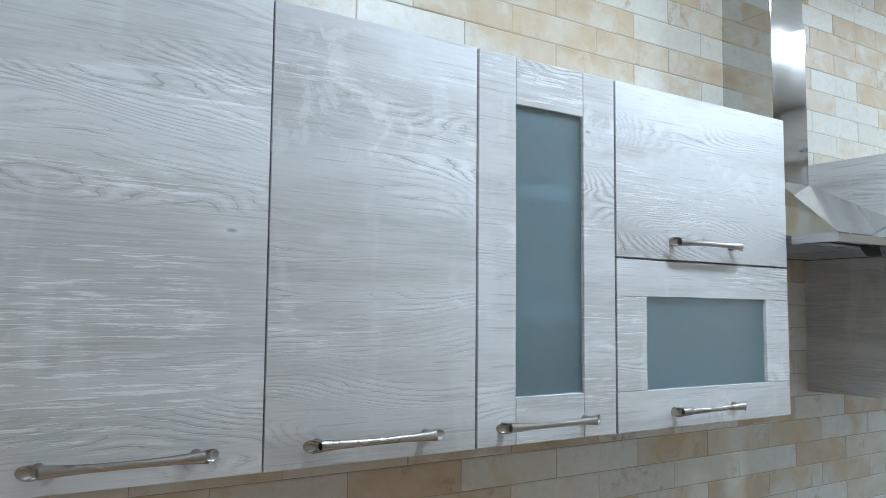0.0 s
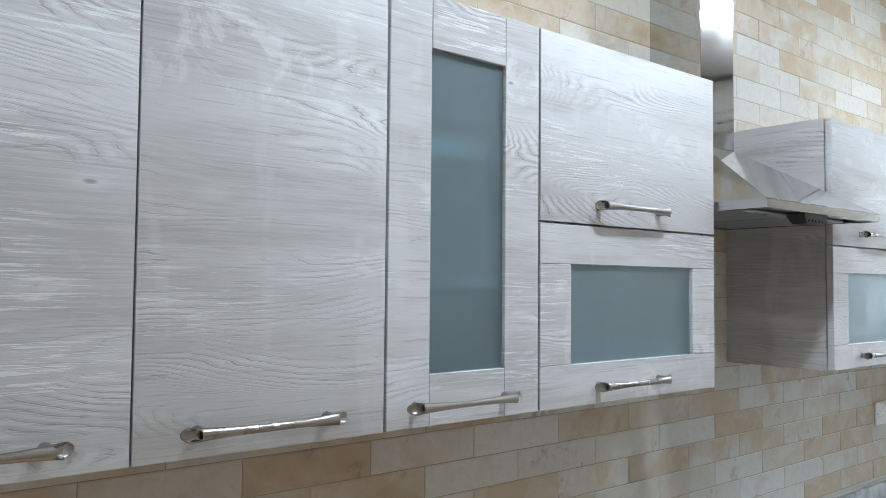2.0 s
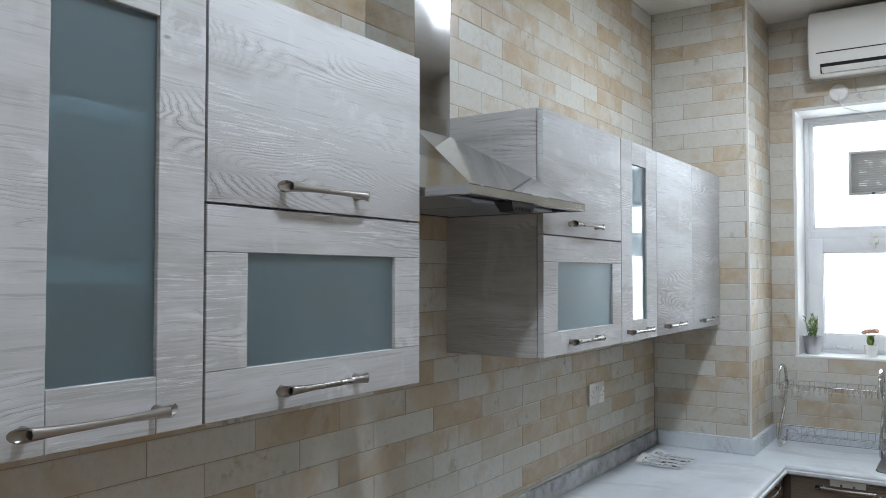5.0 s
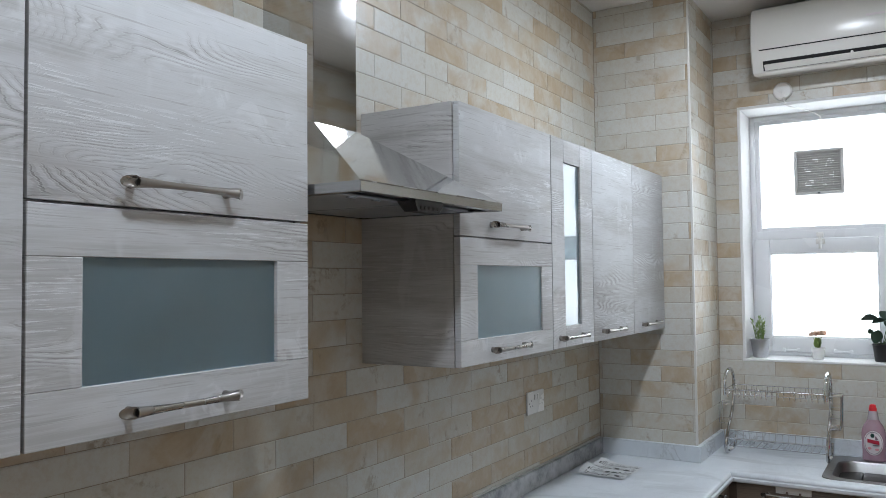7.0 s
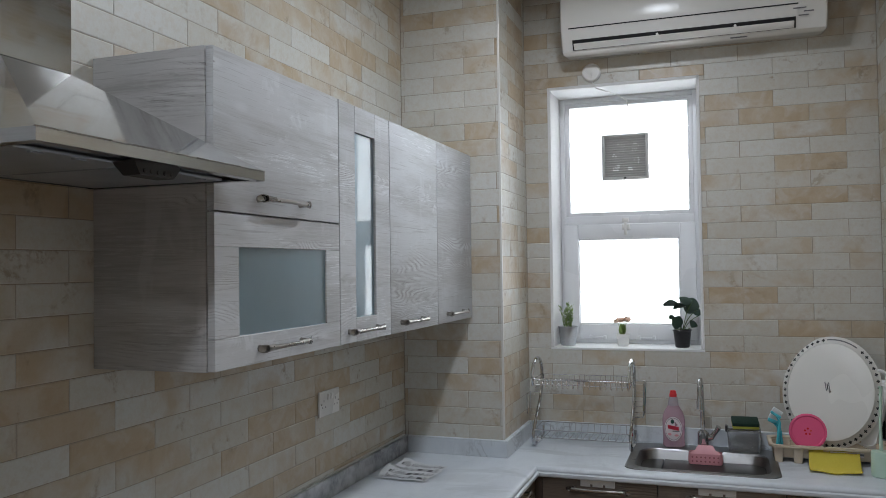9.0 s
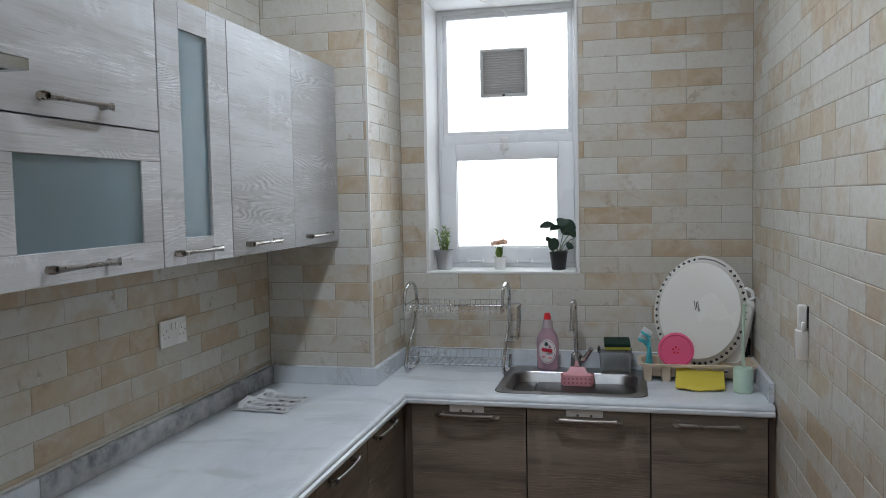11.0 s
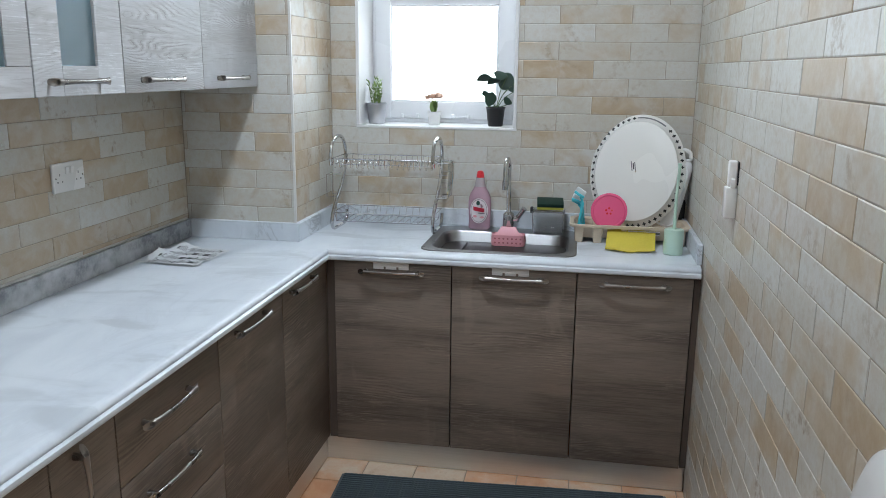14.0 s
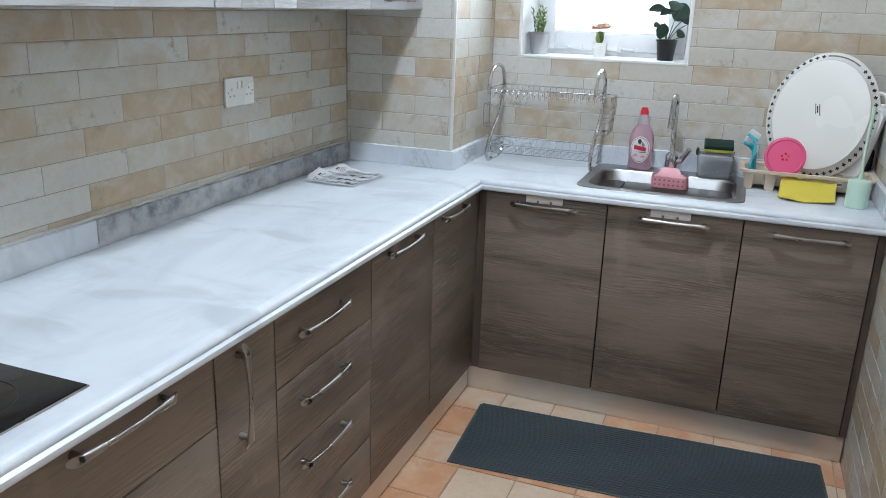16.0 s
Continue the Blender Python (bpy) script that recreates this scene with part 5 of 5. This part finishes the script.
def pot_plants():
    sill = WIN[2]
    rng = random.Random(3)
    a = thing("potted_plant", (0.100, -0.650, sill), "small white-flowered artificial plant in a zinc bucket", "plant", "plants on the sill")
    part("pot", lathe([(0.034, 0), (0.036, 0.003), (0.047, 0.088), (0.050, 0.090), (0.050, 0.095), (0.046, 0.095), (0.044, 0.080), (0.030, 0.078)], 28), tin, a, "zinc bucket pot")
    part("soil", lathe([(0.043, 0.070), (0.043, 0.078), (0.02, 0.082)], 20), soil, a)
    bm, fl = bmesh.new(), bmesh.new()
    for k in range(12):
        ang, lean, h = rng.uniform(0, 360), rng.uniform(1, 15), rng.uniform(0.08, 0.150)
        m = pose(rng.uniform(-0.012, 0.012), rng.uniform(-0.015, 0.015), 0.075, 0, 0, ang) @ pose(0, 0, 0, 0, lean, 0)
        add_mesh(bm, tube([(0, 0, 0), (0.003, 0, h / 2), (0, 0, h)], 0.0012, 5), m)
        for j in range(14):
            z = h * (0.18 + 0.80 * j / 14)
            add_mesh(bm, leaf_blade(rng.uniform(0.015, 0.026), 0.0065, 0.004, 4), m @ pose(0, 0, z, 0, 0, rng.uniform(0, 360)) @ pose(0, 0, 0, 0, rng.uniform(35, 70), 0))
            if j > 7 and rng.random() < 0.38:
                add_mesh(fl, lathe([(0.001, 0), (0.0046, 0.003), (0.003, 0.007)], 7), m @ pose(rng.uniform(-0.007, 0.007), rng.uniform(-0.007, 0.007), z))
    tagged(part("foliage", bm, leaf_light, a), kind="stuff")
    tagged(part("flowers", fl, petal_white, a), kind="stuff")
    b = thing("potted_flower", (0.100, -0.920, sill), "tiny peach artificial flowers in a white pot", "plant", "plants on the sill")
    part("pot", lathe([(0.023, 0), (0.025, 0.002), (0.032, 0.056), (0.033, 0.060), (0.030, 0.060), (0.028, 0.050)], 26), white_ceramic, b)
    part("soil", lathe([(0.028, 0.046), (0.028, 0.050), (0.01, 0.052)], 18), soil, b)
    bm, fl = bmesh.new(), bmesh.new()
    for k in range(11):
        add_mesh(bm, leaf_blade(rng.uniform(0.050, 0.072), 0.024, 0.016, 5), pose(0, 0, 0.050, 0, 0, rng.uniform(0, 360)) @ pose(0, 0, 0, 0, rng.uniform(6, 48), 0))
    for k in range(5):
        ang, lean, h = 72 * k + 15, rng.uniform(10, 20), rng.uniform(0.074, 0.084)
        m = pose(0, 0, 0.045, 0, 0, ang) @ pose(0, 0, 0, 0, lean, 0)
        add_mesh(bm, tube([(0, 0, 0), (0, 0, h)], 0.001, 5), m)
        for j in range(9):
            add_mesh(fl, leaf_blade(0.029, 0.023, 0.004, 4), m @ pose(0, 0, h, 0, 0, 40 * j) @ pose(0, 0, 0, 0, 62 - 24 * (j % 2), 0))
    tagged(part("foliage", bm, leaf_light, b), kind="stuff")
    tagged(part("flowers", fl, petal_peach, b), kind="stuff")
    c = thing("potted_plant", (0.100, -1.200, sill), "dark round-leaved artificial plant in a black pot", "plant", "plants on the sill")
    part("pot", lathe([(0.031, 0), (0.033, 0.002), (0.042, 0.078), (0.045, 0.080), (0.045, 0.086), (0.041, 0.086), (0.039, 0.074)], 26), black_plastic, c, "black plastic pot")
    part("soil", lathe([(0.039, 0.068), (0.039, 0.073), (0.01, 0.076)], 18), soil, c)
    leaves = ((0.045, 0.208, 78, 0.088, 0.066, 58), (-0.045, 0.206, -62, 0.082, 0.076, 30), (-0.016, 0.226, -82, 0.074, 0.060, 52), (-0.068, 0.172, -76, 0.072, 0.056, 56),
              (0.020, 0.124, 16, 0.078, 0.054, 8), (0.046, 0.146, 60, 0.034, 0.028, 20), (-0.050, 0.112, -58, 0.050, 0.038, 42), (0.010, 0.196, 66, 0.070, 0.056, 60), (-0.028, 0.178, -70, 0.064, 0.050, 62))
    for k, (y, z, spin, size, wide, twist) in enumerate(leaves):
        x = (-0.020, 0.012, -0.004, 0.020, -0.030)[k % 5]
        blade = leaf_blade(size, wide, 0.010, 8)
        m = Matrix.Translation((x, y, z)) @ pose(0, 0, 0, spin, 0, 0) @ pose(0, 0, -size * 0.46, 0, 0, twist)
        foot = m @ Vector((0, 0, 0))
        part("stem", tube(smooth_line([(0, 0, 0.070), (foot.x * 0.5, foot.y * 0.35 - 0.004, 0.070 + (foot.z - 0.07) * 0.6), foot], 4), 0.0018, 6), stem_green, c)
        part("leaf", moved(blade, m), leaf_dark, c)


pot_plants()


# ---- tiles, piece by piece ----
TILE_L, TILE_H, JOINT = 0.2836, 0.0719, 0.0020
tile_meshes = {}


def tile_mesh(w, h, t, material):
    key = (round(w, 3), round(h, 3), material.name)
    if key not in tile_meshes:
        w, h = key[0], key[1]
        c = 0.0024
        a = [(-w / 2, -h / 2), (w / 2, -h / 2), (w / 2, h / 2), (-w / 2, h / 2)]
        b = [(-w / 2 + c, -h / 2 + c), (w / 2 - c, -h / 2 + c), (w / 2 - c, h / 2 - c), (-w / 2 + c, h / 2 - c)]
        verts = [(x, y, 0) for x, y in a] + [(x, y, t - 0.0009) for x, y in a] + [(x, y, t) for x, y in b]
        faces = [(8, 9, 10, 11)]
        for i in range(4):
            j = (i + 1) % 4
            faces += [(i, j, 4 + j, 4 + i), (4 + i, 4 + j, 8 + j, 8 + i)]
        me = bpy.data.meshes.new("tile")
        me.from_pydata(verts, [], faces)
        me.materials.append(material)
        tile_meshes[key] = me
    return tile_meshes[key]


def clad(wall, frame_m, u0, u1, z0, z1, ref_u, ref_z, near, holes=(), length=TILE_L, height=TILE_H, single=None, joined=None, thick=TD, joint=JOINT):
    """Running-bond tiles on the plane frame_m (u along its x, z along its y, out along its z)."""
    rng = random.Random(int(1000 * abs(ref_u)) + 7)
    single, joined = single or wall_tile, joined or wall_tile_far
    verts, faces = [], []
    k0, k1 = math.floor((z0 - ref_z) / height) - 1, math.ceil((z1 - ref_z) / height) + 1
    for k in range(k0, k1):
        za, zb = ref_z + k * height, ref_z + (k + 1) * height
        shift = ref_u + (0.5 * length if k % 2 else 0.0)
        i0, i1 = math.floor((u0 - shift) / length) - 1, math.ceil((u1 - shift) / length) + 1
        for i in range(i0, i1):
            pieces = [(shift + i * length, shift + (i + 1) * length, za, zb)]
            for hu0, hu1, hz0, hz1 in holes:
                out = []
                for a, b, c, d in pieces:
                    if b <= hu0 or a >= hu1 or d <= hz0 or c >= hz1:
                        out.append((a, b, c, d))
                        continue
                    if c < hz0 - 0.012:
                        out.append((a, b, c, hz0))
                    if d > hz1 + 0.012:
                        out.append((a, b, hz1, d))
                    c2, d2 = max(c, hz0), min(d, hz1)
                    if a < hu0:
                        out.append((a, hu0, c2, d2))
                    if b > hu1:
                        out.append((hu1, b, c2, d2))
                pieces = out
            for a, b, c, d in pieces:
                a, b, c, d = max(a, u0), min(b, u1), max(c, z0), min(d, z1)
                if b - a < 0.012 or d - c < 0.008:
                    continue
                w, h = b - a - joint, d - c - joint
                m = frame_m @ pose((a + b) / 2, (c + d) / 2, rng.uniform(-0.0004, 0.0004), rng.uniform(-0.15, 0.15), rng.uniform(-0.1, 0.1), 0)
                if any(n[0] <= (a + b) / 2 <= n[1] and n[2] <= (c + d) / 2 <= n[3] for n in near):
                    ob = new("tile", tile_mesh(w, h, thick, single))
                    ob.parent = wall
                    ob.matrix_parent_inverse = Matrix.Identity(4)
                    ob.matrix_basis = wall.matrix_world.inverted() @ m
                else:
                    me = tile_mesh(w, h, thick, single)
                    base = len(verts)
                    verts.extend((m @ v.co)[:] for v in me.vertices)
                    faces.extend(tuple(base + q for q in p.vertices) for p in me.polygons)
    if verts:
        me = bpy.data.meshes.new("far_tiles")
        me.from_pydata(verts, [], faces)
        me.materials.append(joined)
        ob = new("far_tiles", me)
        ob.parent = wall
        tagged(ob, "", "", "", "stuff")


def plane(origin, u, v):
    u, v = Vector(u), Vector(v)
    n = u.cross(v)
    m = Matrix((u, v, n)).transposed().to_4x4()
    m.translation = Vector(origin)
    return m


# north wall, looking south: u along +x, out along -y
north = plane((0, TD, 0), (1, 0, 0), (0, 0, 1))
north_near = [(-4.1, PIL_X, 0.98, 1.53), (-4.1, -1.4, 2.23, 2.56), (-3.05, -2.4, 1.5, 2.0)]
row_a, row_b = 1.3643 + 12 * TILE_H, 1.3643 + 17 * TILE_H
for z0, z1, one, rest in ((0.0, row_a, warm_tile, warm_tile_far), (row_a, row_b, wall_tile, wall_tile_far), (row_b, CEIL, warm_tile, warm_tile_far)):
    clad(wall_main, north, WALL_X0, PIL_X, z0, z1, -3.755, 1.3643, north_near, single=one, joined=rest)
# pillar face (out along -x) and side (out along -y)
clad(pillar, plane((PIL_X + TD, 0, 0), (0, -1, 0), (0, 0, 1)), 0.0, -PIL_Y, 0.0, CEIL, 0.160, 1.344, [(-1, 1, 0.98, CEIL)], (), 0.2900, 0.0748)
clad(pillar, plane((0, PIL_Y + TD, 0), (1, 0, 0), (0, 0, 1)), PIL_X, 0.0, 0.0, CEIL, -0.330, 1.344, [(-1, 1, 0.98, CEIL)], (), 0.2900, 0.0748, warm_tile, warm_tile_far)
# end wall with the window, out along -x
east = plane((TD, 0, 0), (0, -1, 0), (0, 0, 1))
opening = [(-WIN[1] - 0.001, -WIN[0] + 0.001, WIN[2] - 0.008, WIN[3] + 0.002)]
row_d = 1.861 + 9 * 0.0745
for z0, z1, one, rest in ((0.0, row_d, wall_tile, wall_tile_far), (row_d, CEIL, warm_tile, warm_tile_far)):
    clad(wall_win, east, -PIL_Y, -RIGHT, z0, z1, 1.621, 1.861, [(0, 3, 0.98, CEIL)], opening, 0.2955, 0.0745, one, rest)
# side wall, out along +y
south = plane((0, RIGHT - TD, 0), (-1, 0, 0), (0, 0, 1))
row_c = 1.7025 - 9 * 0.0748
for z0, z1, one, rest in ((0.0, row_c, warm_tile, warm_tile_far), (row_c, CEIL, wall_tile, wall_tile_far)):
    clad(wall_right, south, 0.0, -WALL_X0, z0, z1, 1.668, 1.7025, [(0.0, 2.1, 0.25, 1.95)], (), 0.2915, 0.0748, one, rest)
# floor, square tiles in a plain grid


def pave():
    rng = random.Random(5)
    step, joint = 0.206, 0.005
    verts, faces = [], []
    i0 = math.floor((WALL_X0 + 1.151) / step)
    for i in range(i0, 8):
        for j in range(-9, 5):
            x0, y0 = -1.151 + i * step, -0.780 + j * step
            x1, y1 = min(x0 + step, 0.0), min(y0 + step, 0.0)
            x0, y0 = max(x0, WALL_X0), max(y0, RIGHT)
            if x1 - x0 < 0.02 or y1 - y0 < 0.02:
                continue
            m = pose((x0 + x1) / 2, (y0 + y1) / 2, -TD + rng.uniform(-0.0004, 0.0004))
            me = tile_mesh(x1 - x0 - joint, y1 - y0 - joint, TD, floor_tile)
            if -2.6 < (x0 + x1) / 2 < -0.5 and (y0 + y1) / 2 < -0.5:
                ob = new("tile", me)
                ob.parent = floor
                ob.matrix_basis = m
            else:
                base = len(verts)
                verts.extend((m @ v.co)[:] for v in me.vertices)
                faces.extend(tuple(base + q for q in p.vertices) for p in me.polygons)
    me = bpy.data.meshes.new("far_tiles")
    me.from_pydata(verts, [], faces)
    me.materials.append(tile_material("terracotta_floor_tile_joined", False, FLOOR_TONES, 0.40, 0.25, 0.16, 0.62))
    ob = new("far_tiles", me)
    ob.parent = floor
    tagged(ob, "", "", "", "stuff")


pave()
